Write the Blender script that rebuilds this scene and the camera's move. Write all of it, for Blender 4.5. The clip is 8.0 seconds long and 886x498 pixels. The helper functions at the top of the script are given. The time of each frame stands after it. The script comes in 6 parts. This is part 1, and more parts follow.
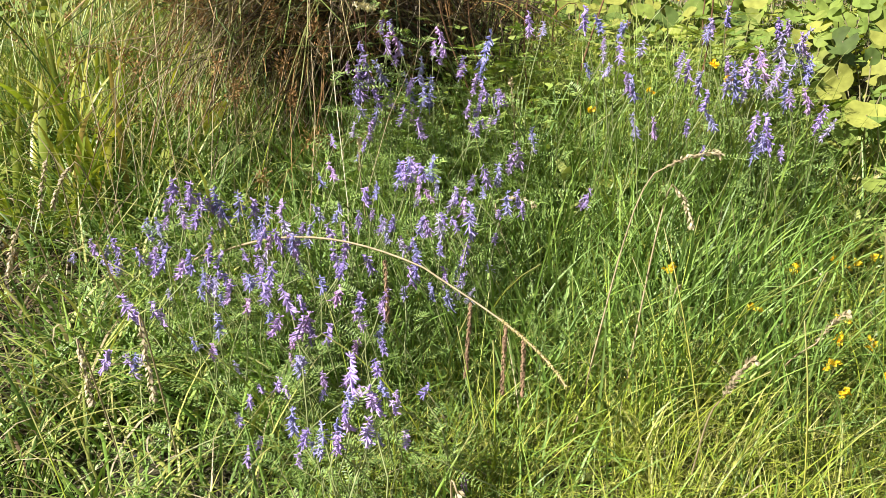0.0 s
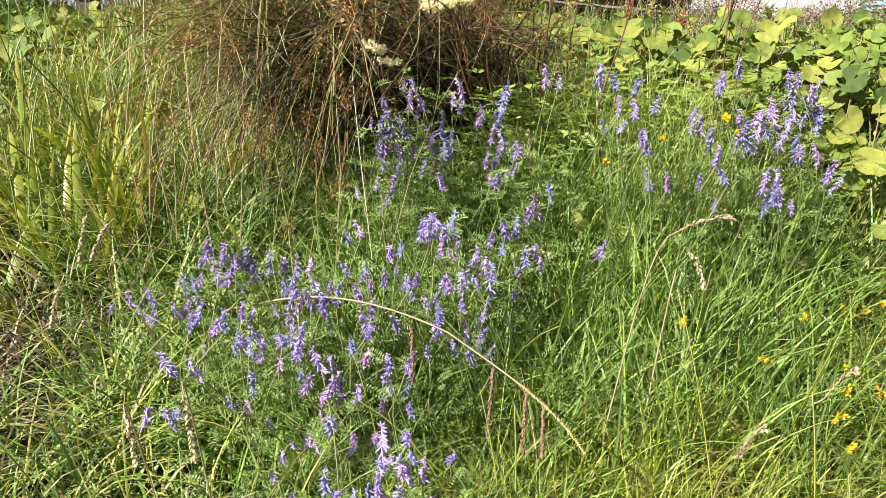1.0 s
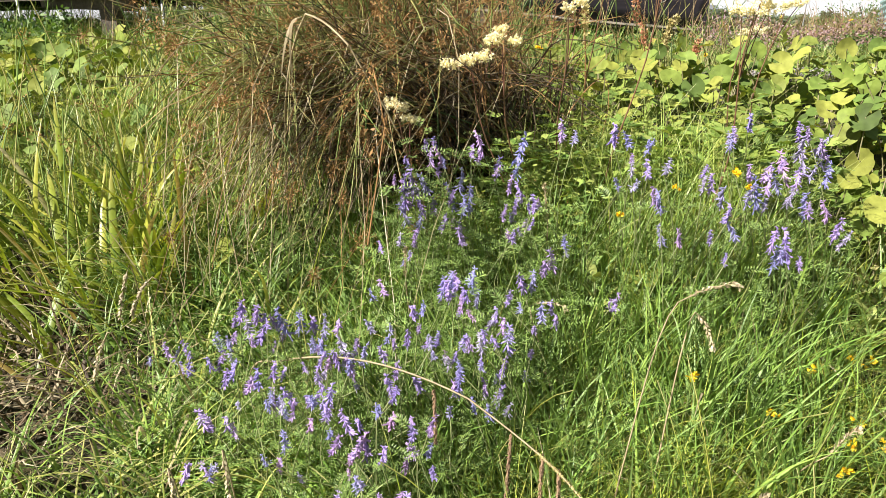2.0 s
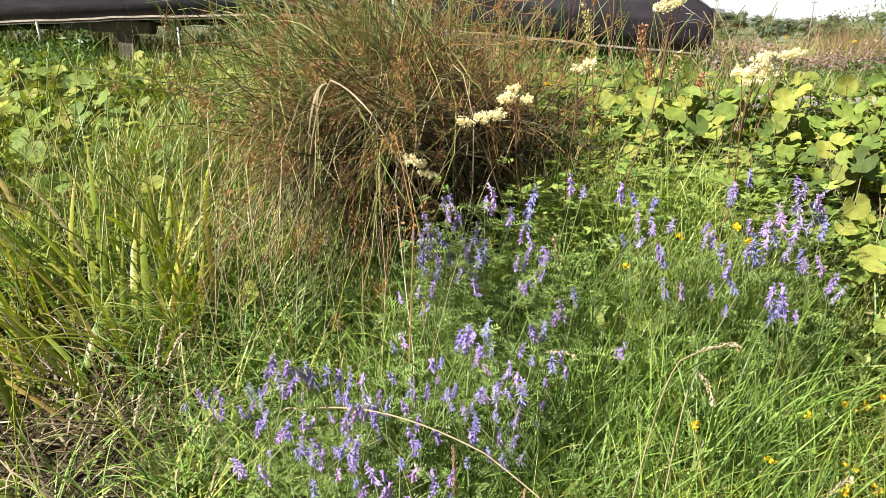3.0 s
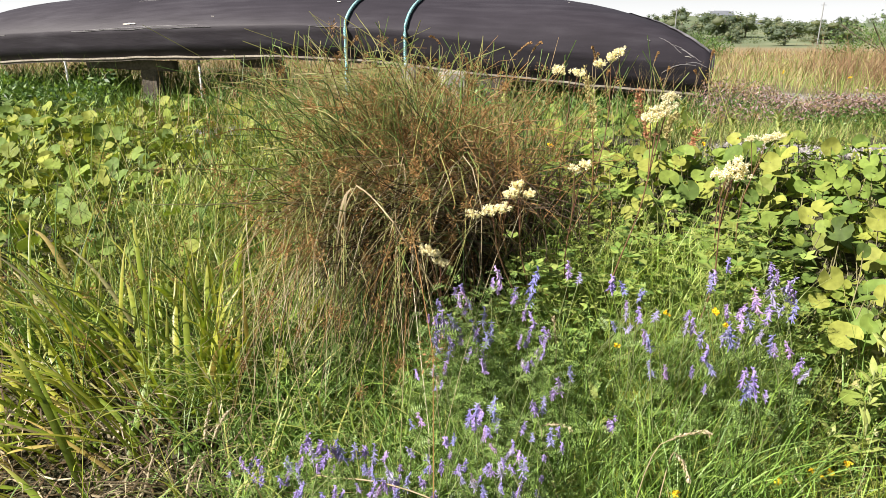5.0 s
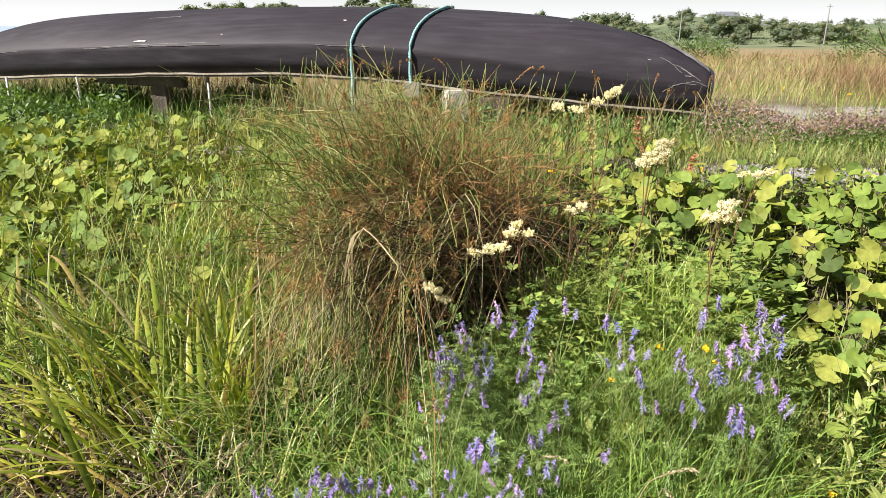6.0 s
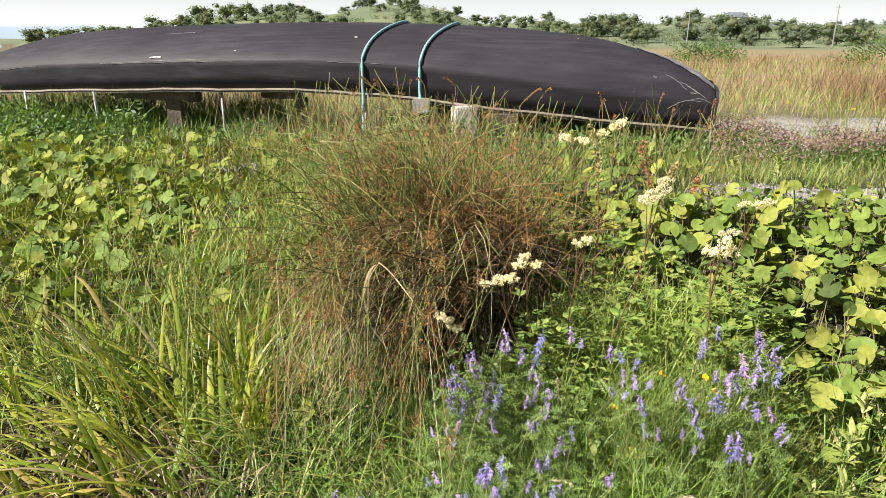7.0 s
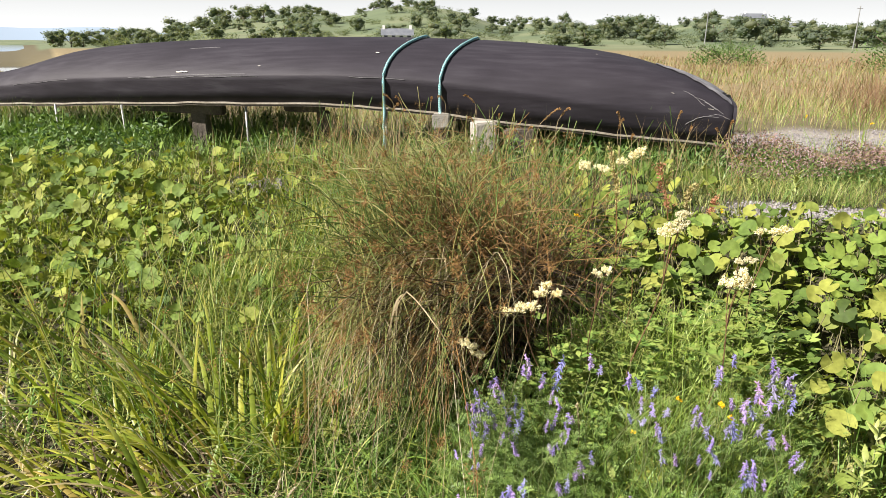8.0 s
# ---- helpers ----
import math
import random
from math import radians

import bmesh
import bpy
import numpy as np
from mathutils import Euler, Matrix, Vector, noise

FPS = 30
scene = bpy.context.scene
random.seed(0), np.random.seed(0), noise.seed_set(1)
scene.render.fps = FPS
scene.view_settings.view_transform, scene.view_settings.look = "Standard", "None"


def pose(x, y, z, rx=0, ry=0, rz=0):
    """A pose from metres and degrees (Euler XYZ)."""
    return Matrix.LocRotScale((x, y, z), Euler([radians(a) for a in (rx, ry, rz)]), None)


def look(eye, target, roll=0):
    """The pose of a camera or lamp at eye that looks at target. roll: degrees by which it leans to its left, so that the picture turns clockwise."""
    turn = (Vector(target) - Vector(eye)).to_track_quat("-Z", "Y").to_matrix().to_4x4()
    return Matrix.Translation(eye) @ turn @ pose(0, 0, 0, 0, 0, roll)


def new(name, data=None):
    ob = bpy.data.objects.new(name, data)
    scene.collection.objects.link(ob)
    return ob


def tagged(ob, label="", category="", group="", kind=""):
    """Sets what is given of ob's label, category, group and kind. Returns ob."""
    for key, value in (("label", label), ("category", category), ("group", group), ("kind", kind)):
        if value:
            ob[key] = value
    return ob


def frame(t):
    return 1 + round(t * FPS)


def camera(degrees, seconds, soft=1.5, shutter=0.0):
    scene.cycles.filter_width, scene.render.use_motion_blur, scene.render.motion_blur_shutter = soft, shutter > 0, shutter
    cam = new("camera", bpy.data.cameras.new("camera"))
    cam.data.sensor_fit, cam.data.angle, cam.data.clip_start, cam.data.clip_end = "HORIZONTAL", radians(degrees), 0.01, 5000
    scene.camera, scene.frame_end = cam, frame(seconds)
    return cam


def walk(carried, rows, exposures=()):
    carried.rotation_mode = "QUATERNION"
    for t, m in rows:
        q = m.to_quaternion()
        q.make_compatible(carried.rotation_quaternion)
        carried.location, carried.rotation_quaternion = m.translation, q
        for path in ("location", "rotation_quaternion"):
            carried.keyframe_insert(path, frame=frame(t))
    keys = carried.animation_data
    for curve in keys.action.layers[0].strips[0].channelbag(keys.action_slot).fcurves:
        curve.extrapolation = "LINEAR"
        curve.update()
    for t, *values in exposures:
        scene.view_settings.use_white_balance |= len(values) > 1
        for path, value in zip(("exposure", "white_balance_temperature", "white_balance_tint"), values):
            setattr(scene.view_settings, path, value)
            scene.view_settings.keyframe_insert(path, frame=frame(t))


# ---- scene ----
cam = camera(66.4, 8.0, 0.6)
PATH = [
    (0, (0.1, -0.21, 0.622), (0.045, 1.698, 0.026), 0.7),
    (0.5, (0.092, -0.216, 0.66), (0.024, 1.693, 0.069), 0.6),
    (1, (0.08, -0.23, 0.72), (-0.004, 1.679, 0.132), 0.6),
    (1.5, (0.068, -0.243, 0.778), (-0.031, 1.666, 0.189), 0.6),
    (1.7, (0.075, -0.247, 0.804), (-0.042, 1.658, 0.208), 0.5),
    (2.8, (0.053, -0.292, 0.939), (-0.087, 1.614, 0.348), 0.2),
    (3, (0.052, -0.306, 0.964), (-0.094, 1.6, 0.377), 0.3),
    (3.5, (0.053, -0.334, 1.029), (-0.096, 1.572, 0.44), 0.4),
    (4, (0.053, -0.367, 1.097), (-0.099, 1.539, 0.509), 0.4),
    (4.5, (0.045, -0.408, 1.158), (-0.113, 1.498, 0.573), 0.4),
    (4.7, (0.049, -0.419, 1.177), (-0.118, 1.487, 0.596), 0.2),
    (5.8, (0.052, -0.475, 1.305), (-0.121, 1.43, 0.722), 0.3),
    (6, (0.059, -0.483, 1.327), (-0.122, 1.422, 0.746), 0.3),
    (6.5, (0.055, -0.508, 1.376), (-0.134, 1.397, 0.795), 0.3),
    (7, (0.05, -0.543, 1.435), (-0.15, 1.361, 0.855), 0.3),
    (7.5, (0.035, -0.563, 1.482), (-0.176, 1.34, 0.904), 0.3),
    (8, (0.026, -0.594, 1.532), (-0.217, 1.306, 0.955), 0.3),
]
walk(cam, [(t, look(eye, target, roll)) for t, eye, target, roll in PATH],
     [(0, 1.41), (1.5, 1.42), (4.5, 1.32), (8, 1.22)])

# ---- world, sun, exposure ----
SUN_AZ, SUN_EL = radians(-122), radians(42)      # the sun stands behind and to the left of the walker
sun_way = Vector((math.sin(SUN_AZ) * math.cos(SUN_EL), math.cos(SUN_AZ) * math.cos(SUN_EL), math.sin(SUN_EL)))
world = bpy.data.worlds.new("sky")
scene.world = world
world.use_nodes = True
wn, wl = world.node_tree.nodes, world.node_tree.links
wn.clear()
sky = wn.new("ShaderNodeTexSky")
sky.sky_type, sky.sun_disc = "NISHITA", False
sky.sun_elevation, sky.sun_rotation = SUN_EL, SUN_AZ
sky.dust_density, sky.air_density, sky.ozone_density = 4.0, 1.0, 1.0
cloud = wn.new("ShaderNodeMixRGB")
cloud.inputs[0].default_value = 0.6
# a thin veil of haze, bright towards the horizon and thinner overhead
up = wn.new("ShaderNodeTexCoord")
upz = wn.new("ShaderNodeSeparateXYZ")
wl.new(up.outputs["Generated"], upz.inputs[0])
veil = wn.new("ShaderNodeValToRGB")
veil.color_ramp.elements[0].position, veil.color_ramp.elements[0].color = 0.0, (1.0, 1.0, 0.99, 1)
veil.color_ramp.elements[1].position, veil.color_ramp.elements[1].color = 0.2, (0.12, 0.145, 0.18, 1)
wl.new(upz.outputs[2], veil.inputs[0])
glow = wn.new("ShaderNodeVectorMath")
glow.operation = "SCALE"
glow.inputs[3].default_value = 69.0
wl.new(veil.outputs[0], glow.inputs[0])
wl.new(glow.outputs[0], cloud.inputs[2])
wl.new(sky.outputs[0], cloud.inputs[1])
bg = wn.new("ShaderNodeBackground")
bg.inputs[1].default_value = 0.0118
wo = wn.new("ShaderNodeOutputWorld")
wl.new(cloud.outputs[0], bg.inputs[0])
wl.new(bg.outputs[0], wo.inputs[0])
sun = new("sun", bpy.data.lights.new("sun", "SUN"))
sun.data.energy, sun.data.angle, sun.data.color = 5.0, radians(0.55), (1.0, 0.93, 0.86)
sun.matrix_world = look(sun_way * 50, (0, 0, 0))

# ---- materials ----
def mat_new(name):
    m = bpy.data.materials.new(name)
    m.use_nodes = True
    n, l = m.node_tree.nodes, m.node_tree.links
    return m, n, l, n["Principled BSDF"]


def ramp_node(n, stops):
    r = n.new("ShaderNodeValToRGB")
    e = r.color_ramp.elements
    while len(e) < len(stops):
        e.new(0.5)
    for k, (p, c) in zip(e, stops):
        k.position, k.color = p, (*c, 1)
    return r


def mat_leaf(name, cols, through_share=0.35, rough=0.45, tip=None, by_object=False, grain=60.0, spread=0.36, gloss=0.36):
    """A leaf: each blade takes a colour of its own from cols, and lets light through. tip: colour of withered tips."""
    cols = [(c[0] * 1.05, c[1] * 1.0, c[2] * 1.1) if c[1] > c[0] and c[1] > c[2] else c for c in cols]
    if cols[0][1] > cols[0][0]:      # some blades are dark and old, some young and bright
        cols = [tuple(0.62 * v for v in cols[0])] + cols + [tuple(1.1 * v for v in cols[-1])]
    m, n, l, p = mat_new(name)
    if by_object:
        rnd = n.new("ShaderNodeObjectInfo").outputs["Random"]
    else:
        rnd = n.new("ShaderNodeNewGeometry").outputs["Random Per Island"]
    r = ramp_node(n, [(i / max(1, len(cols) - 1), c) for i, c in enumerate(cols)])
    l.new(rnd, r.inputs[0])
    geo = n.new("ShaderNodeNewGeometry")
    nz = n.new("ShaderNodeTexNoise")
    nz.inputs["Scale"].default_value, nz.inputs["Detail"].default_value = grain, 3
    l.new(geo.outputs["Position"], nz.inputs["Vector"])
    big = n.new("ShaderNodeTexNoise")
    big.inputs["Scale"].default_value, big.inputs["Detail"].default_value = 3.5, 2
    l.new(geo.outputs["Position"], big.inputs["Vector"])
    sm = n.new("ShaderNodeMath")
    sm.operation = "ADD"
    l.new(nz.outputs[0], sm.inputs[0])
    l.new(big.outputs[0], sm.inputs[1])
    hsv = n.new("ShaderNodeHueSaturation")
    mr = n.new("ShaderNodeMapRange")
    mr.inputs[1].default_value, mr.inputs[2].default_value = 0.6, 1.4
    mr.inputs[3].default_value, mr.inputs[4].default_value = 1 - spread, 1 + spread
    l.new(sm.outputs[0], mr.inputs[0])
    l.new(mr.outputs[0], hsv.inputs["Value"])
    l.new(r.outputs[0], hsv.inputs["Color"])
    col = hsv.outputs[0]
    if tip:
        at = n.new("ShaderNodeAttribute")
        at.attribute_name = "along"
        mx = n.new("ShaderNodeMixRGB")
        mp = n.new("ShaderNodeMapRange")
        mp.inputs[1].default_value, mp.inputs[2].default_value = 0.72, 1.0
        l.new(at.outputs["Fac"], mp.inputs[0])
        l.new(mp.outputs[0], mx.inputs[0])
        l.new(col, mx.inputs[1])
        mx.inputs[2].default_value = (*tip, 1)
        col = mx.outputs[0]
    l.new(col, p.inputs["Base Color"])
    p.inputs["Roughness"].default_value = rough
    p.inputs["Specular IOR Level"].default_value = gloss
    if through_share > 0:
        tr = n.new("ShaderNodeBsdfTranslucent")
        warm = n.new("ShaderNodeMixRGB")
        warm.blend_type, warm.inputs[0].default_value = "MULTIPLY", 1.0
        warm.inputs[2].default_value = (1.2, 1.1, 0.6, 1) if "petal" in name or name == "cream" else ((1.05, 1.0, 0.8, 1) if cols[0][0] > cols[0][1] else (1.3, 1.25, 0.5, 1))
        l.new(col, warm.inputs[1])
        l.new(warm.outputs[0], tr.inputs[0])
        mix = n.new("ShaderNodeMixShader")
        mix.inputs[0].default_value = through_share
        l.new(p.outputs[0], mix.inputs[1])
        l.new(tr.outputs[0], mix.inputs[2])
        l.new(mix.outputs[0], n["Material Output"].inputs[0])
    return m


def mat_plain(name, c1, c2, scale, rough=0.8, metal=0.0, bump=0.3, spec=0.4, detail=6, fine=None):
    """A solid surface of two colours mixed by noise at two scales, with relief."""
    m, n, l, p = mat_new(name)
    tc = n.new("ShaderNodeTexCoord")
    a, b = n.new("ShaderNodeTexNoise"), n.new("ShaderNodeTexNoise")
    a.inputs["Scale"].default_value, a.inputs["Detail"].default_value = scale, detail
    b.inputs["Scale"].default_value, b.inputs["Detail"].default_value = fine or scale * 9, 4
    for x in (a, b):
        l.new(tc.outputs["Object"], x.inputs["Vector"])
    mx = n.new("ShaderNodeMath")
    mx.operation = "MULTIPLY_ADD"
    mx.inputs[1].default_value = 0.6
    l.new(a.outputs[0], mx.inputs[0])
    sc = n.new("ShaderNodeMath")
    sc.operation = "MULTIPLY"
    sc.inputs[1].default_value = 0.4
    l.new(b.outputs[0], sc.inputs[0])
    l.new(sc.outputs[0], mx.inputs[2])
    r = ramp_node(n, [(0.35, c1), (0.65, c2)])
    l.new(mx.outputs[0], r.inputs[0])
    l.new(r.outputs[0], p.inputs["Base Color"])
    p.inputs["Roughness"].default_value, p.inputs["Metallic"].default_value = rough, metal
    p.inputs["Specular IOR Level"].default_value = spec
    if bump:
        bp = n.new("ShaderNodeBump")
        bp.inputs["Strength"].default_value, bp.inputs["Distance"].default_value = bump, 0.01
        l.new(b.outputs[0], bp.inputs["Height"])
        l.new(bp.outputs[0], p.inputs["Normal"])
    return m


M = {}
M["grass_fine"] = mat_leaf("grass_fine", [(0.16, 0.235, 0.02), (0.23, 0.315, 0.025), (0.3, 0.375, 0.034), (0.19, 0.27, 0.028), (0.36, 0.36, 0.075)], 0.14, tip=(0.34, 0.33, 0.13))
M["grass_deep"] = mat_leaf("grass_deep", [(0.11, 0.21, 0.035), (0.16, 0.28, 0.045), (0.22, 0.34, 0.06), (0.16, 0.26, 0.065)], 0.13)
M["grass_coarse"] = mat_leaf("grass_coarse", [(0.1, 0.2, 0.03), (0.17, 0.28, 0.04), (0.24, 0.33, 0.055), (0.33, 0.36, 0.09)], 0.16, tip=(0.42, 0.37, 0.17))
M["straw"] = mat_leaf("straw", [(0.4, 0.33, 0.2), (0.5, 0.43, 0.28), (0.32, 0.25, 0.14), (0.58, 0.52, 0.38)], 0.2, rough=0.6)
M["thatch_shaded"] = mat_leaf("thatch_shaded", [(0.05, 0.04, 0.02), (0.09, 0.07, 0.035), (0.035, 0.03, 0.016), (0.05, 0.06, 0.02)], 0.1, rough=0.8)
M["dead_leaf"] = mat_leaf("dead_leaf", [(0.085, 0.055, 0.026), (0.13, 0.09, 0.045), (0.055, 0.038, 0.02), (0.19, 0.14, 0.08)], 0.15, rough=0.7)
M["iris_leaf"] = mat_leaf("iris_leaf", [(0.21, 0.3, 0.035), (0.29, 0.37, 0.042), (0.16, 0.25, 0.033), (0.38, 0.41, 0.055)], 0.34, rough=0.35, tip=(0.4, 0.36, 0.1), by_object=True)
M["iris_dying"] = mat_leaf("iris_dying", [(0.42, 0.37, 0.11), (0.44, 0.33, 0.09), (0.48, 0.42, 0.25), (0.36, 0.36, 0.1)], 0.35, rough=0.5, by_object=True)
M["rush_green"] = mat_leaf("rush_green", [(0.09, 0.17, 0.035), (0.15, 0.23, 0.05), (0.21, 0.26, 0.07), (0.27, 0.26, 0.085)], 0.08, rough=0.4)
# dead rush, coloured darker to carry the shade inside the tussock
M["rush_dead_shaded"] = mat_leaf("rush_dead_shaded", [(0.07, 0.045, 0.024), (0.05, 0.034, 0.02), (0.1, 0.066, 0.035)], 0.05, rough=0.8)
M["rush_pale"] = mat_leaf("rush_pale", [(0.25, 0.25, 0.08), (0.32, 0.3, 0.11), (0.2, 0.23, 0.06), (0.36, 0.3, 0.15)], 0.12, rough=0.45)
M["blade_bright"] = mat_leaf("blade_bright", [(0.17, 0.28, 0.035), (0.24, 0.36, 0.05), (0.31, 0.4, 0.07), (0.22, 0.33, 0.07)], 0.2, rough=0.4, tip=(0.4, 0.4, 0.14))
M["rush_brown"] = mat_leaf("rush_brown", [(0.22, 0.115, 0.038), (0.3, 0.175, 0.06), (0.14, 0.075, 0.028), (0.37, 0.255, 0.11)], 0.1, rough=0.55)
M["rush_seed"] = mat_leaf("rush_seed", [(0.26, 0.14, 0.05), (0.34, 0.2, 0.07), (0.2, 0.105, 0.04)], 0.1, rough=0.7)
M["vetch_leaf"] = mat_leaf("vetch_leaf", [(0.15, 0.25, 0.06), (0.21, 0.33, 0.075), (0.28, 0.39, 0.1), (0.17, 0.27, 0.08)], 0.2)
M["vetch_stem"] = mat_leaf("vetch_stem", [(0.16, 0.24, 0.07), (0.22, 0.28, 0.1), (0.2, 0.2, 0.1)], 0.1)
M["vetch_petal"] = mat_leaf("vetch_petal", [(0.41, 0.32, 0.75), (0.49, 0.37, 0.79), (0.57, 0.41, 0.77), (0.37, 0.32, 0.73), (0.58, 0.37, 0.67)], 0.24, rough=0.6, by_object=True, grain=260.0, spread=0.35)
M["vetch_petal_old"] = mat_leaf("vetch_petal_old", [(0.32, 0.32, 0.7), (0.4, 0.38, 0.74), (0.5, 0.45, 0.68)], 0.3, rough=0.6, by_object=True, grain=260.0, spread=0.35)
M["cream"] = mat_leaf("cream", [(0.78, 0.74, 0.52), (0.85, 0.8, 0.6), (0.7, 0.66, 0.42)], 0.3, rough=0.7)
M["red_stem"] = mat_leaf("red_stem", [(0.13, 0.05, 0.04), (0.17, 0.08, 0.05), (0.14, 0.12, 0.05)], 0.0, rough=0.5)
M["sweet_leaf"] = mat_leaf("sweet_leaf", [(0.13, 0.23, 0.045), (0.2, 0.31, 0.06), (0.28, 0.38, 0.085), (0.24, 0.3, 0.07)], 0.28)
M["colt_leaf"] = mat_leaf("colt_leaf", [(0.105, 0.17, 0.034), (0.145, 0.22, 0.04), (0.195, 0.265, 0.046), (0.13, 0.2, 0.036), (0.235, 0.265, 0.05)], 0.22, rough=0.65, by_object=True, grain=45.0, gloss=0.2)
M["colt_leaf_many"] = mat_leaf("colt_leaf_many", [(0.11, 0.18, 0.035), (0.15, 0.23, 0.04), (0.2, 0.27, 0.045), (0.24, 0.28, 0.05)], 0.22, rough=0.65, grain=45.0, gloss=0.2)
M["colt_stalk"] = mat_leaf("colt_stalk", [(0.22, 0.26, 0.1), (0.26, 0.22, 0.12)], 0.1)
M["yellow"] = mat_leaf("yellow", [(0.9, 0.62, 0.02), (0.85, 0.7, 0.04), (0.95, 0.5, 0.02)], 0.25, rough=0.5)
M["rust_seed"] = mat_leaf("rust_seed", [(0.45, 0.21, 0.11), (0.52, 0.28, 0.16), (0.4, 0.17, 0.09)], 0.2, rough=0.7)
M["pale_seed"] = mat_leaf("pale_seed", [(0.45, 0.38, 0.16), (0.5, 0.42, 0.2), (0.4, 0.36, 0.12)], 0.2, rough=0.7)
M["catkin"] = mat_leaf("catkin", [(0.2, 0.125, 0.07), (0.26, 0.175, 0.1), (0.17, 0.1, 0.055)], 0.05, rough=0.75)
M["pink"] = mat_leaf("pink", [(0.32, 0.21, 0.23), (0.22, 0.13, 0.1), (0.4, 0.3, 0.31), (0.2, 0.12, 0.075), (0.21, 0.17, 0.08), (0.13, 0.16, 0.055)], 0.25, rough=0.7)
M["gold_grass"] = mat_leaf("gold_grass", [(0.26, 0.17, 0.08), (0.34, 0.25, 0.13), (0.24, 0.21, 0.08), (0.19, 0.21, 0.06), (0.4, 0.28, 0.16), (0.22, 0.13, 0.07)], 0.25, rough=0.65)
M["rust_grass"] = mat_leaf("rust_grass", [(0.2, 0.11, 0.06), (0.27, 0.17, 0.09), (0.16, 0.1, 0.06), (0.33, 0.24, 0.14)], 0.2, rough=0.7)
M["mid_grass"] = mat_leaf("mid_grass", [(0.14, 0.24, 0.045), (0.2, 0.31, 0.06), (0.28, 0.33, 0.09), (0.35, 0.33, 0.13)], 0.2)
M["bush_leaf"] = mat_leaf("bush_leaf", [(0.06, 0.13, 0.03), (0.1, 0.19, 0.04), (0.14, 0.23, 0.06)], 0.3)
# distant foliage, paled and greyed to put the haze into its colour
M["hazed_leaf"] = mat_leaf("hazed_leaf", [(0.13, 0.18, 0.11), (0.16, 0.2, 0.12), (0.2, 0.23, 0.125), (0.14, 0.19, 0.12)], 0.55, rough=0.8, grain=0.4)
M["bark"] = mat_plain("bark", (0.09, 0.07, 0.05), (0.17, 0.14, 0.1), 1.5, 0.9)
M["weathered_wood"] = mat_plain("weathered_wood", (0.06, 0.05, 0.04), (0.15, 0.125, 0.1), 7.0, 0.85, bump=0.5)
M["pale_wood"] = mat_plain("pale_wood", (0.2, 0.17, 0.13), (0.4, 0.36, 0.3), 9.0, 0.8, bump=0.4)
M["galvanised"] = mat_plain("galvanised", (0.25, 0.25, 0.25), (0.4, 0.4, 0.39), 14.0, 0.55, metal=0.5, bump=0.15)
M["concrete"] = mat_plain("concrete", (0.24, 0.23, 0.2), (0.4, 0.38, 0.34), 12.0, 0.92, bump=0.6)
M["white_block"] = mat_plain("white_block", (0.38, 0.35, 0.31), (0.52, 0.49, 0.44), 9.0, 0.85, bump=0.4)
M["pebble"] = mat_leaf("pebble", [(0.14, 0.13, 0.13), (0.2, 0.185, 0.19), (0.27, 0.255, 0.25), (0.18, 0.155, 0.14)], 0.0, rough=0.85)
M["plaster"] = mat_plain("plaster", (0.7, 0.7, 0.68), (0.8, 0.8, 0.78), 0.5, 0.9)
M["pale_tar"] = mat_plain("pale_tar", (0.1, 0.095, 0.1), (0.32, 0.31, 0.32), 9.0, 0.55, bump=0.3)
M["slate"] = mat_plain("slate", (0.1, 0.11, 0.13), (0.17, 0.18, 0.2), 0.8, 0.7)
M["dark_glass"] = mat_plain("dark_glass", (0.02, 0.025, 0.03), (0.04, 0.045, 0.05), 1.0, 0.1, bump=0)
M["teal_paint"] = mat_plain("teal_paint", (0.16, 0.3, 0.32), (0.24, 0.4, 0.42), 2.0, 0.5, bump=0.1)


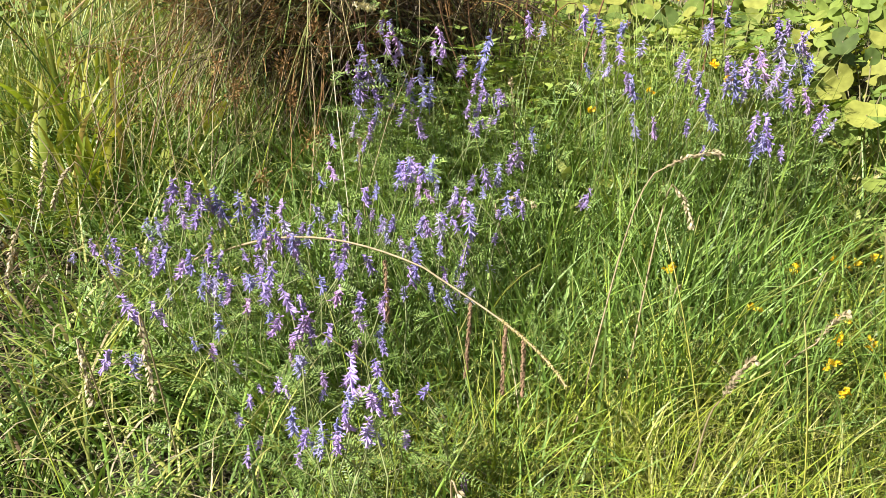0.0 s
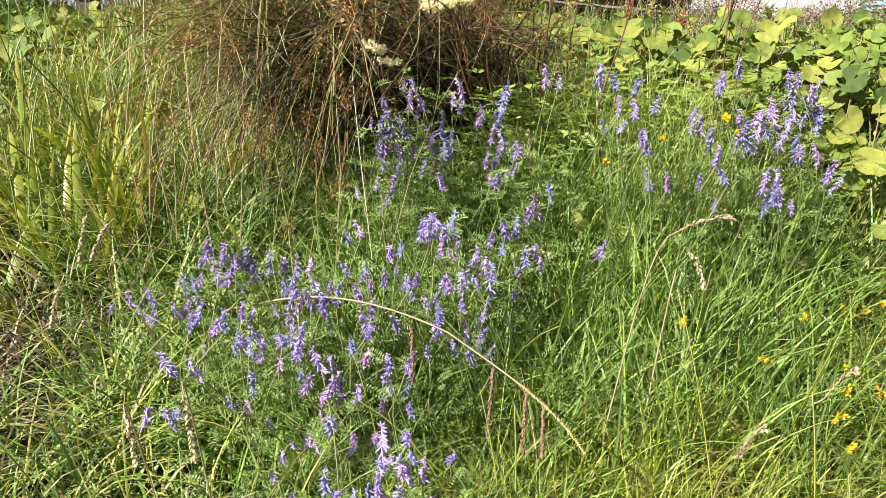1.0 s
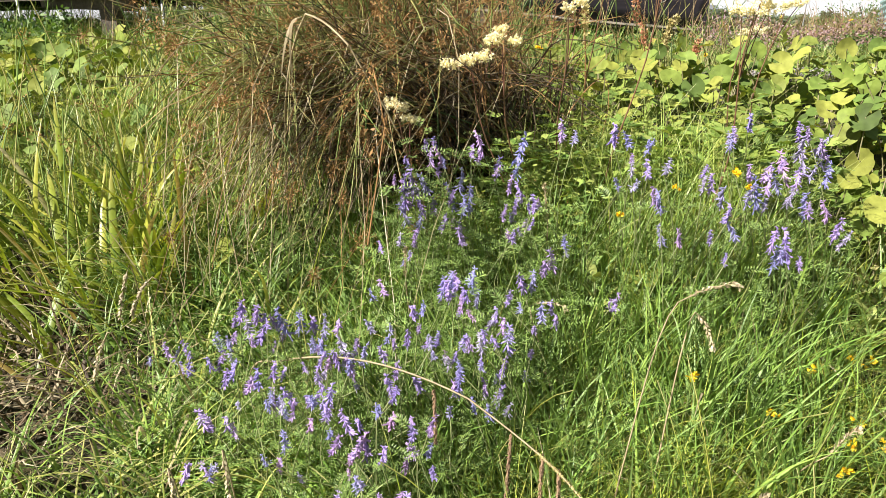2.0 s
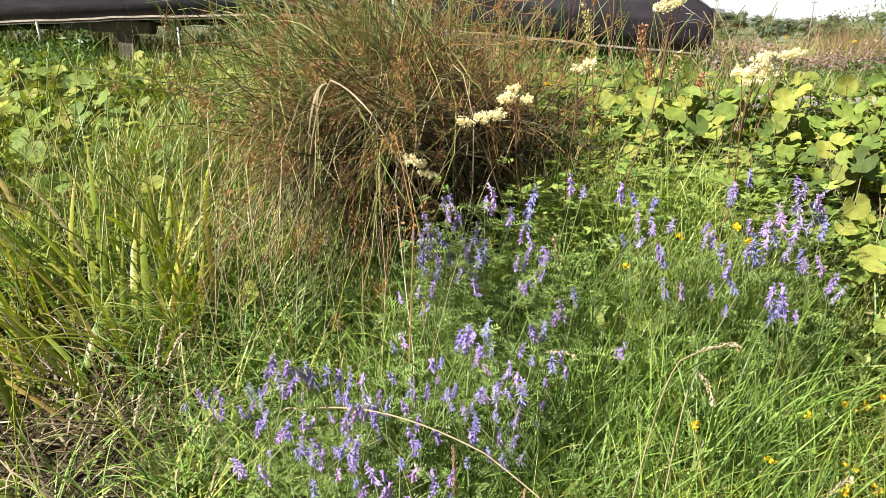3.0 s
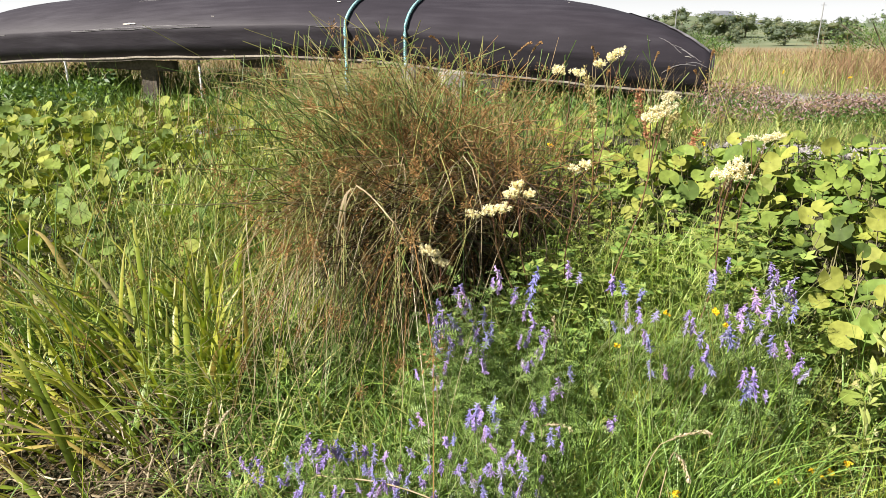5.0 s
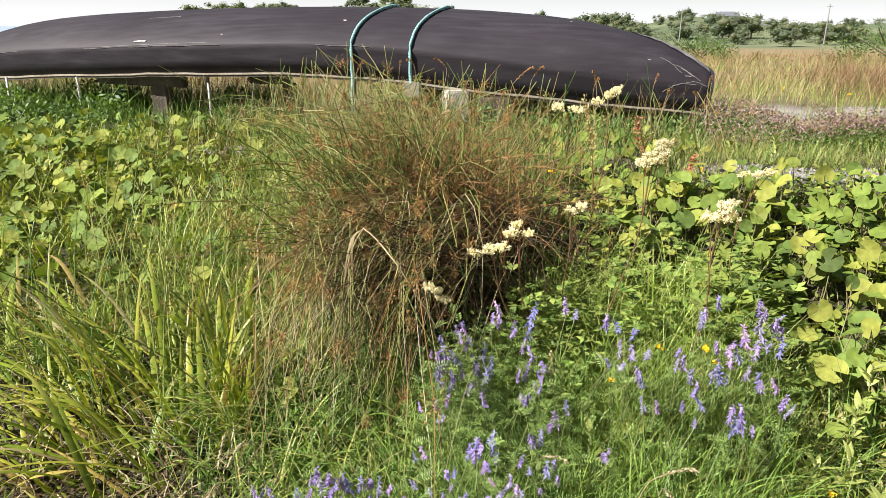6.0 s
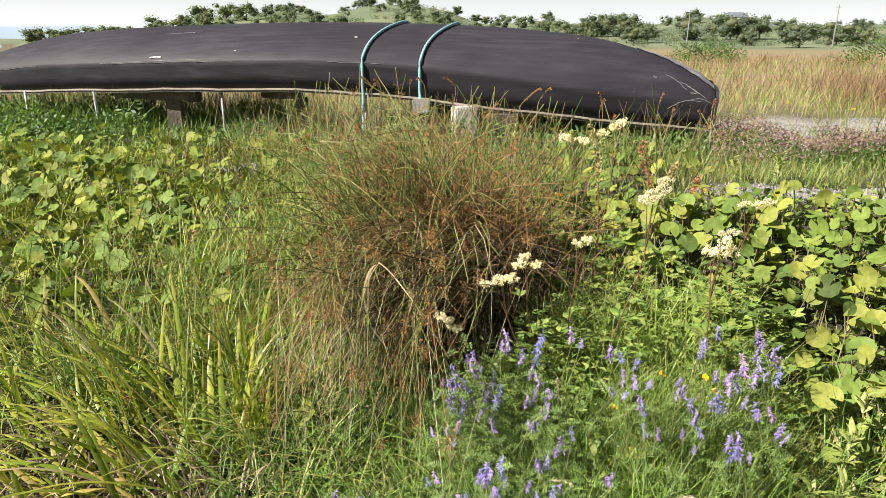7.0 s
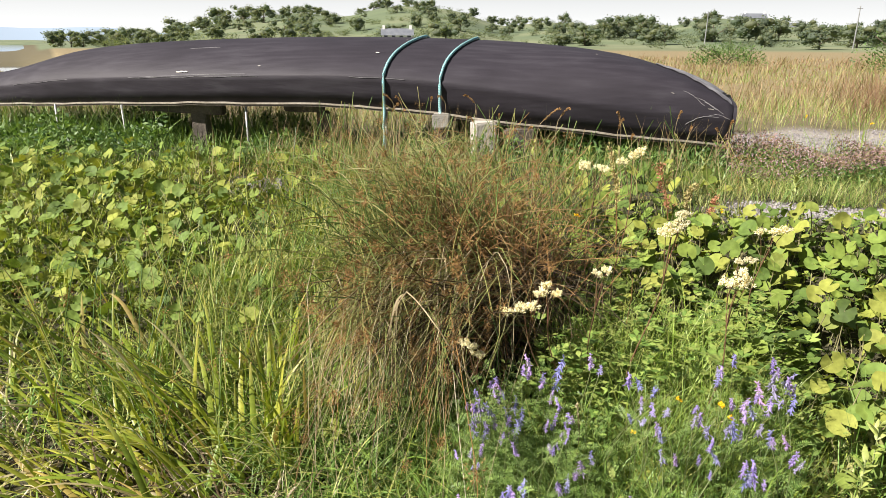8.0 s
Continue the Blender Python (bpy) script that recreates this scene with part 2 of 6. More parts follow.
def mat_tar():
    """Black tarred canvas skin: dull sheen, lighter dusty scuffs, faint lengthwise seams."""
    m, n, l, p = mat_new("tarred_canvas")
    tc = n.new("ShaderNodeTexCoord")
    st = n.new("ShaderNodeMapping")
    st.inputs["Scale"].default_value = (0.7, 5.0, 5.0)
    l.new(tc.outputs["Object"], st.inputs[0])
    a, b, c = (n.new("ShaderNodeTexNoise") for _ in range(3))
    a.inputs["Scale"].default_value, a.inputs["Detail"].default_value = 1.6, 6
    b.inputs["Scale"].default_value, b.inputs["Detail"].default_value = 5.0, 8
    c.inputs["Scale"].default_value, c.inputs["Detail"].default_value = 260.0, 2
    l.new(tc.outputs["Object"], a.inputs[0])
    l.new(st.outputs[0], b.inputs[0])
    l.new(tc.outputs["Object"], c.inputs[0])
    mx = n.new("ShaderNodeMath")
    mx.operation = "MULTIPLY"
    l.new(a.outputs[0], mx.inputs[0])
    l.new(b.outputs[0], mx.inputs[1])
    r = ramp_node(n, [(0.1, (0.022, 0.019, 0.024)), (0.27, (0.031, 0.027, 0.034)), (0.42, (0.043, 0.039, 0.047))])
    l.new(mx.outputs[0], r.inputs[0])
    l.new(r.outputs[0], p.inputs["Base Color"])
    rr = n.new("ShaderNodeMapRange")
    rr.inputs[3].default_value, rr.inputs[4].default_value = 0.52, 0.68
    l.new(b.outputs[0], rr.inputs[0])
    l.new(rr.outputs[0], p.inputs["Roughness"])
    p.inputs["Specular IOR Level"].default_value = 0.22
    bp = n.new("ShaderNodeBump")
    bp.inputs["Strength"].default_value, bp.inputs["Distance"].default_value = 0.25, 0.004
    l.new(c.outputs[0], bp.inputs["Height"])
    b2 = n.new("ShaderNodeBump")
    b2.inputs["Strength"].default_value, b2.inputs["Distance"].default_value = 0.15, 0.02
    l.new(b.outputs[0], b2.inputs["Height"])
    l.new(bp.outputs[0], b2.inputs["Normal"])
    l.new(b2.outputs[0], p.inputs["Normal"])
    return m


M["tar"] = mat_tar()


def mat_rope():
    """Blue-green twisted polypropylene rope with worn pale strands."""
    m, n, l, p = mat_new("rope")
    tc = n.new("ShaderNodeTexCoord")
    w = n.new("ShaderNodeTexWave")
    w.bands_direction = "DIAGONAL"
    w.inputs["Scale"].default_value, w.inputs["Distortion"].default_value = 42.0, 1.5
    l.new(tc.outputs["Object"], w.inputs[0])
    r = ramp_node(n, [(0.2, (0.06, 0.24, 0.27)), (0.6, (0.17, 0.46, 0.48)), (0.95, (0.55, 0.72, 0.7))])
    l.new(w.outputs[0], r.inputs[0])
    l.new(r.outputs[0], p.inputs["Base Color"])
    p.inputs["Roughness"].default_value = 0.6
    bp = n.new("ShaderNodeBump")
    bp.inputs["Strength"].default_value, bp.inputs["Distance"].default_value = 0.8, 0.004
    l.new(w.outputs[0], bp.inputs["Height"])
    l.new(bp.outputs[0], p.inputs["Normal"])
    return m


M["rope"] = mat_rope()


def mat_ground():
    """Soil and matted litter near by, grey gravel where the track runs, dry meadow and green pasture farther off."""
    m, n, l, p = mat_new("ground_cover")
    geo = n.new("ShaderNodeNewGeometry")
    at = n.new("ShaderNodeAttribute")
    at.attribute_name = "cover"
    sep = n.new("ShaderNodeSeparateColor")
    l.new(at.outputs["Color"], sep.inputs[0])
    f, g, h = (n.new("ShaderNodeTexNoise") for _ in range(3))
    for x, s in ((f, 70.0), (g, 6.0), (h, 0.03)):
        x.inputs["Scale"].default_value, x.inputs["Detail"].default_value = s, 5
        l.new(geo.outputs["Position"], x.inputs["Vector"])
    soil = ramp_node(n, [(0.3, (0.025, 0.022, 0.012)), (0.55, (0.045, 0.042, 0.018)), (0.75, (0.075, 0.072, 0.03))])
    l.new(f.outputs[0], soil.inputs[0])
    vor = n.new("ShaderNodeTexVoronoi")
    vor.inputs["Scale"].default_value = 55.0
    l.new(geo.outputs["Position"], vor.inputs["Vector"])
    grav = ramp_node(n, [(0.1, (0.18, 0.165, 0.155)), (0.5, (0.25, 0.235, 0.23)), (0.9, (0.33, 0.31, 0.3))])
    l.new(vor.outputs["Color"], grav.inputs[0])
    dry = ramp_node(n, [(0.3, (0.16, 0.12, 0.06)), (0.6, (0.23, 0.18, 0.09)), (0.8, (0.14, 0.16, 0.06))])
    l.new(g.outputs[0], dry.inputs[0])
    far = ramp_node(n, [(0.35, (0.085, 0.115, 0.06)), (0.5, (0.115, 0.145, 0.072)), (0.62, (0.17, 0.185, 0.1)), (0.7, (0.09, 0.115, 0.065))])
    l.new(h.outputs[0], far.inputs[0])
    cur = soil.outputs[0]
    for i, col in ((0, grav), (1, dry), (2, far)):
        mx = n.new("ShaderNodeMixRGB")
        l.new(sep.outputs[i], mx.inputs[0])
        l.new(cur, mx.inputs[1])
        l.new(col.outputs[0], mx.inputs[2])
        cur = mx.outputs[0]
    l.new(cur, p.inputs["Base Color"])
    p.inputs["Roughness"].default_value = 0.95
    bp = n.new("ShaderNodeBump")
    bp.inputs["Strength"].default_value, bp.inputs["Distance"].default_value = 0.5, 0.01
    l.new(f.outputs[0], bp.inputs["Height"])
    l.new(bp.outputs[0], p.inputs["Normal"])
    return m


M["ground"] = mat_ground()


def mat_water():
    m, n, l, p = mat_new("lake_water")
    p.inputs["Base Color"].default_value = (0.05, 0.07, 0.08, 1)
    p.inputs["Roughness"].default_value = 0.05
    tc = n.new("ShaderNodeTexCoord")
    nz = n.new("ShaderNodeTexNoise")
    nz.inputs["Scale"].default_value = 1.2
    l.new(tc.outputs["Object"], nz.inputs[0])
    bp = n.new("ShaderNodeBump")
    bp.inputs["Strength"].default_value, bp.inputs["Distance"].default_value = 0.08, 0.03
    l.new(nz.outputs[0], bp.inputs["Height"])
    l.new(bp.outputs[0], p.inputs["Normal"])
    return m


M["water"] = mat_water()

# ---- mesh helpers ----
R = np.random.RandomState(7)


def mesh_np(name, verts, faces, mat, along=None, smooth=True):
    """A mesh from arrays: verts (n, 3), faces (m, 4) or (m, 3)."""
    verts, faces = np.asarray(verts, np.float32), np.asarray(faces, np.int32)
    k = faces.shape[1]
    me = bpy.data.meshes.new(name)
    me.vertices.add(len(verts))
    me.vertices.foreach_set("co", verts.ravel())
    me.loops.add(faces.size)
    me.loops.foreach_set("vertex_index", faces.ravel())
    me.polygons.add(len(faces))
    me.polygons.foreach_set("loop_start", np.arange(0, faces.size, k, dtype=np.int32))
    me.polygons.foreach_set("loop_total", np.full(len(faces), k, np.int32))
    me.polygons.foreach_set("use_smooth", np.full(len(faces), smooth, bool))
    if along is not None:
        at = me.attributes.new("along", "FLOAT", "POINT")
        at.data.foreach_set("value", np.asarray(along, np.float32).ravel())
    me.update(calc_edges=True)
    me.materials.append(mat)
    return me


def join_geo(parts):
    """Several (verts, faces, along) into one."""
    vs, fs, als, o = [], [], [], 0
    for v, f, a in parts:
        vs.append(v)
        fs.append(f + o)
        als.append(a)
        o += len(v)
    return np.concatenate(vs), np.concatenate(fs), np.concatenate(als)


def arcs(base, heading, length, lean, bend, seg, power=1.3, sway=0.0):
    """Paths of blades: (n, seg + 1, 3). lean: start angle from upright; bend: what it gains to the tip (radians)."""
    n = len(base)
    out = np.zeros((n, seg + 1, 3))
    out[:, 0] = base
    hd = np.array(heading, float)
    for i in range(seg):
        u = (i + 0.5) / seg
        th = lean + bend * u ** power
        hd = hd + sway * R.normal(0, 1, n)
        st = length / seg
        out[:, i + 1] = out[:, i] + np.stack([np.sin(th) * np.cos(hd) * st, np.sin(th) * np.sin(hd) * st, np.cos(th) * st], 1)
    return out


def ribbons(path, width, prof=None, twist=None, fold=0.0):
    """Flat leaves along paths. prof: width along the leaf. fold: depth of a keel, as a share of the width."""
    n, s, _ = path.shape
    u = np.linspace(0, 1, s)
    if prof is None:
        prof = np.minimum(1, 0.55 + 1.6 * u) * np.clip(1 - u, 0.02, 1) ** 0.65
    d = path[:, -1] - path[:, 0]
    hd = np.arctan2(d[:, 1], d[:, 0]) + math.pi / 2
    if twist is None:
        twist = R.uniform(-0.9, 0.9, n)
    a = hd[:, None] + twist[:, None] * (0.4 + u[None, :])
    side = np.stack([np.cos(a), np.sin(a), np.zeros_like(a)], 2)
    w = (np.asarray(width)[:, None] * prof[None, :])[:, :, None] * 0.5
    al = np.broadcast_to(u[None, :], (n, s))
    if fold:
        tan = np.gradient(path, axis=1)
        nor = np.cross(side, tan)
        nor /= np.linalg.norm(nor, axis=2, keepdims=True) + 1e-9
        v = np.stack([path - side * w, path - nor * w * fold, path + side * w], 2).reshape(-1, 3)
        k, al = 3, np.repeat(al[:, :, None], 3, 2)
    else:
        v = np.stack([path - side * w, path + side * w], 2).reshape(-1, 3)
        k, al = 2, np.repeat(al[:, :, None], 2, 2)
    i = (np.arange(n)[:, None] * s + np.arange(s - 1)[None, :]).ravel() * k
    q = [np.stack([i + j, i + j + 1, i + j + 1 + k, i + j + k], 1) for j in range(k - 1)]
    return v, np.concatenate(q), al.ravel()


def tubes(path, radius, sides=3):
    """Thin round stems along paths; radius (n,) or (n, s)."""
    n, s, _ = path.shape
    r = np.asarray(radius, float)
    r = np.broadcast_to(r[:, None], (n, s)) if r.ndim == 1 else r
    tan = np.gradient(path, axis=1)
    tan /= np.linalg.norm(tan, axis=2, keepdims=True) + 1e-9
    ref = np.where(np.abs(tan[:, :, 2:3]) > 0.9, np.array([1.0, 0, 0]), np.array([0, 0, 1.0]))
    a = np.cross(tan, ref)
    a /= np.linalg.norm(a, axis=2, keepdims=True) + 1e-9
    b = np.cross(tan, a)
    ang = np.arange(sides) * 2 * math.pi / sides
    v = path[:, :, None] + r[:, :, None, None] * (np.cos(ang)[None, None, :, None] * a[:, :, None] + np.sin(ang)[None, None, :, None] * b[:, :, None])
    i = (np.arange(n)[:, None] * s + np.arange(s - 1)[None, :]).ravel() * sides
    q = [np.stack([i + j, i + (j + 1) % sides, i + sides + (j + 1) % sides, i + sides + j], 1) for j in range(sides)]
    al = np.repeat(np.broadcast_to(np.linspace(0, 1, s)[None, :], (n, s))[:, :, None], sides, 2)
    return v.reshape(-1, 3), np.concatenate(q), al.ravel()


def leaflets(centre, way, normal, length, width):
    """Small pointed leaves, one rhomb of two folded quads each: centre is the leaf's foot."""
    way = way / (np.linalg.norm(way, axis=1, keepdims=True) + 1e-9)
    side = np.cross(way, normal)
    side /= np.linalg.norm(side, axis=1, keepdims=True) + 1e-9
    up = np.cross(side, way)
    L, W = np.asarray(length)[:, None], np.asarray(width)[:, None]
    v = np.stack([centre, centre + way * L * 0.5 + side * W * 0.5 + up * W * 0.12, centre + way * L, centre + way * L * 0.5 - side * W * 0.5 + up * W * 0.12], 1)
    i = np.arange(len(centre)) * 4
    f = np.stack([i, i + 1, i + 2, i + 3], 1)
    return v.reshape(-1, 3), f, np.tile([0, 0.5, 1, 0.5], len(centre))


def unit(n):
    v = R.normal(0, 1, (n, 3))
    return v / np.linalg.norm(v, axis=1, keepdims=True)


def part(name, data, parent, label="", m=None):
    ob = new(name, data)
    ob.parent = parent
    if m is not None:
        ob.matrix_local = m
    if label:
        ob["label"] = label
    return ob


def bm_mesh(name, bm, mat, smooth=False):
    me = bpy.data.meshes.new(name)
    bm.to_mesh(me)
    bm.free()
    me.materials.append(mat)
    for p in me.polygons:
        p.use_smooth = smooth
    return me


def box_mesh(name, sx, sy, sz, mat, bevel=0.006, rough=0.0):
    """A worn block with rounded edges, its base at z = 0."""
    bm = bmesh.new()
    bmesh.ops.create_cube(bm, size=1.0, matrix=Matrix.Translation((0, 0, sz / 2)) @ Matrix.Diagonal((sx, sy, sz, 1)))
    if rough:
        bmesh.ops.subdivide_edges(bm, edges=bm.edges, cuts=3, use_grid_fill=True)
        for v in bm.verts:
            v.co += Vector(noise.noise_vector(v.co * 9)) * rough
    bmesh.ops.bevel(bm, geom=[e for e in bm.edges if e.calc_face_angle(0) > 0.6], offset=bevel, segments=2, affect="EDGES")
    return bm_mesh(name, bm, mat)


# ---- ground ----
HY = np.array([-40, -3, -0.5, 0.4, 0.9, 1.3, 1.8, 2.4, 2.8, 4.0, 8.0, 60.0, 5000])
HZ = np.array([-0.28, -0.2, -0.13, -0.05, 0.055, 0.25, 0.41, 0.61, 0.69, 0.73, 0.74, 0.6, 0.6])


def smooth01(a, b, x):
    t = np.clip((x - a) / (b - a), 0, 1)
    return t * t * (3 - 2 * t)


def wob(x, y):
    return 0.02 * np.sin(5.1 * x + 1.3 * y + 0.4) * np.sin(4.3 * y - 2.1 * x) + 0.035 * np.sin(1.7 * x + 0.6) * np.sin(1.3 * y + 1.1)


def height(x, y):
    x, y = np.asarray(x, float), np.asarray(y, float)
    d = np.hypot(x, y)
    z = np.interp(y, HY, HZ) + wob(x, y) * smooth01(60, 20, d)
    z = z - 0.07 * smooth01(0.35, 0.8, x) * smooth01(1.3, 0.8, y)
    z = z - 0.07 * smooth01(-0.9, -1.3, x) * smooth01(1.9, 2.3, y) * smooth01(3.4, 2.8, y)
    # the shore and the lake bed
    az = np.arctan2(x, y)
    shore = smooth01(-0.63, -0.68, az) * smooth01(24, 45, d)
    z = z - 2.6 * shore * smooth01(1000, 900, d) + 1.45 * shore * smooth01(75, 95, d)
    # the hills
    hill = 14.0 * np.exp(-((az + 0.3) / 0.2) ** 4) + 11 * np.exp(-((az + 0.08) / 0.17) ** 2) + 12.5 * np.exp(-((az - 0.24) / 0.2) ** 2) + 9 * smooth01(0.3, 0.6, az)
    hill = hill + 1.2 * np.sin(az * 31) + 0.8 * np.sin(az * 57 + 1)
    z = z + hill * smooth01(150, 400, d) 
    z = z + 6 * smooth01(1000, 1600, d) * (0.75 + 0.3 * np.sin(az * 9 + 0.5))
    return z


def build_ground():
    az = np.concatenate([np.linspace(-180, -45, 28)[:-1], np.linspace(-45, 45, 241), np.linspace(45, 180, 28)[1:-1]])
    az = np.radians(az)
    rad = np.concatenate([[0.05], np.linspace(0.15, 6, 110), np.geomspace(6.2, 3000, 150)])
    A, D = np.meshgrid(az, rad)
    x, y = D * np.sin(A), D * np.cos(A)
    z = height(x, y)
    nr, na = A.shape
    v = np.stack([x, y, z], 2).reshape(-1, 3)
    i, j = np.meshgrid(np.arange(nr - 1), np.arange(na), indexing="ij")
    k = (j + 1) % na
    f = np.stack([i * na + j, i * na + k, (i + 1) * na + k, (i + 1) * na + j], 2).reshape(-1, 4)
    me = mesh_np("ground", v, f[:, ::-1], M["ground"])
    cov = np.zeros((len(v), 4), np.float32)
    cov[:, 3] = 1
    X, Y, D = v[:, 0], v[:, 1], np.hypot(v[:, 0], v[:, 1])
    cov[:, 0] = gravel_share(X, Y)
    cov[:, 1] = np.maximum(smooth01(5, 9, Y), 0.25 * smooth01(1.9, 3.2, np.hypot(X * 0.8, Y - 1.2)) * smooth01(2.2, 1.2, Y))
    cov[:, 1] *= np.where((np.arctan2(X, Y) < -0.64) & (D > 22), 0.3, 1.0)
    cov[:, 2] = smooth01(120, 190, D) * np.where((np.arctan2(X, Y) < -0.65) & (D < 900), 0.0, 1.0)
    round_about = smooth01(1.7, 3.0, np.hypot(X * 0.8, Y - 1.2) + 0.25 * np.sin(4 * X) * np.sin(3 * Y)) * smooth01(2.0, 0.8, Y)
    cov[:, 2] = np.maximum(cov[:, 2], 0.7 * round_about * (D < 100))
    at = me.attributes.new("cover", "FLOAT_COLOR", "POINT")
    at.data.foreach_set("color", cov.ravel())
    return tagged(new("ground", me), "earth bank rising to a flat dry meadow with a gravel track", "ground", kind="structure")


def gravel_share(x, y):
    x, y = np.asarray(x, float), np.asarray(y, float)
    w = 0.18 * np.sin(2.3 * x + 0.5) + 0.1 * np.sin(5.7 * x)
    near = smooth01(0.2, 0.07, np.abs(y - 3.08 - 0.2 * (x < 0) - w * 0.3)) * np.clip(smooth01(0.9, 1.3, x) + smooth01(0.28, 0.1, np.abs(x + 1.6)), 0, 1)
    farw = smooth01(0.75, 0.4, np.abs(y - 5.9 - w)) * smooth01(1.1, 1.6, x)
    return np.clip(near + farw, 0, 1)


build_ground()

# ---- the boat on its trestles ----
STERN, AXIS = Vector((1.38, 4.71)), math.radians(176.5)
SN = [0, 0.3, 0.7, 1.43, 2.07, 2.5, 2.8, 3.65, 4.6, 5.4, 5.97, 6.6]
GZ = [0.89, 0.915, 0.95, 1.014, 1.085, 1.113, 1.122, 1.112, 1.085, 1.055, 1.03, 1.02]
HB = [0.52, 0.56, 0.605, 0.655, 0.675, 0.68, 0.68, 0.65, 0.56, 0.44, 0.31, 0.10]
KN = [0, 0.1, 0.2, 0.3, 0.5, 0.75, 1.0, 1.59, 2.42, 3.2, 3.87, 4.62, 5.15, 5.45, 5.72, 6.1, 6.6]
KZ = [1.185, 1.258, 1.312, 1.356, 1.42, 1.487, 1.52, 1.568, 1.592, 1.59, 1.573, 1.54, 1.49, 1.425, 1.34, 1.27, 1.23]
CN = [0, 0.5, 1.0, 1.5, 2.0, 3.0, 5.0, 6.6]
CZ = [0.175, 0.178, 0.19, 0.215, 0.21, 0.195, 0.185, 0.1]      # height of the flat strake above the gunwale
SKEW = 0.16       # the far quarter reaches a little farther aft
SLANT = 0.03      # the transom's top stands a little farther out than its foot


def soft_interp(s, xs, ys):
    return sum(np.interp(s + o, xs, ys) * w for o, w in ((-0.22, 0.2), (-0.1, 0.2), (0, 0.2), (0.1, 0.2), (0.22, 0.2)))


def hull_point(s, q, out=0.0):
    """A point of the hull s metres from the transom; q runs from the gunwale (0 or 2) over the keel (1)."""
    gz, kz, hb = np.interp(s, SN, GZ) if s < 0.4 else soft_interp(s, SN, GZ), np.interp(s, KN, KZ) if s < 0.4 else soft_interp(s, KN, KZ), soft_interp(max(s, 0.0), SN, HB) if s > 0.3 else np.interp(s, SN, HB)
    side = 1 if q <= 1 else -1
    a = q if q <= 1 else 2 - q
    box = max(0.0, 1 - s / 1.5) ** 1.2          # the section turns boxy towards the transom
    chine = gz + min(np.interp(s, CN, CZ), 0.62 * (kz - gz))
    if a < 0.2:
        n, z = hb * (0.955 + 0.06 * a / 0.2), gz + (chine - gz) * a / 0.2
        nn, nz = 1.0, 0.0
    else:
        th = (a - 0.2) / 0.8 * math.pi / 2
        v, p = math.sin(th), 1.85 + 4.0 * box
        n = hb * 1.015 * max(0.0, 1 - v ** p) ** (0.55 - 0.2 * box) * (1 - (0.2 - 0.12 * box) * v)
        z = chine + (kz - chine) * v
        nn, nz = math.cos(th), math.sin(th)
    n, z = n + out * nn, z + out * nz
    lift = (z - gz) / 0.4
    ax, ay = math.cos(AXIS), math.sin(AXIS)
    s2 = s - (SLANT * lift - SKEW * min(0.0, n * side) / 0.5) * max(0, 1 - s / 0.9)
    # side +1 is the one towards the walker
    return Vector((STERN.x + ax * s2 - ay * n * side, STERN.y + ay * s2 + ax * n * side, z))


def curve_tube(name, pts, r, mat, sides=8):
    p = np.array([[tuple(v) for v in pts]])
    v, f, a = tubes(p, np.full(1, r), sides)
    return mesh_np(name, v, f, mat, a)


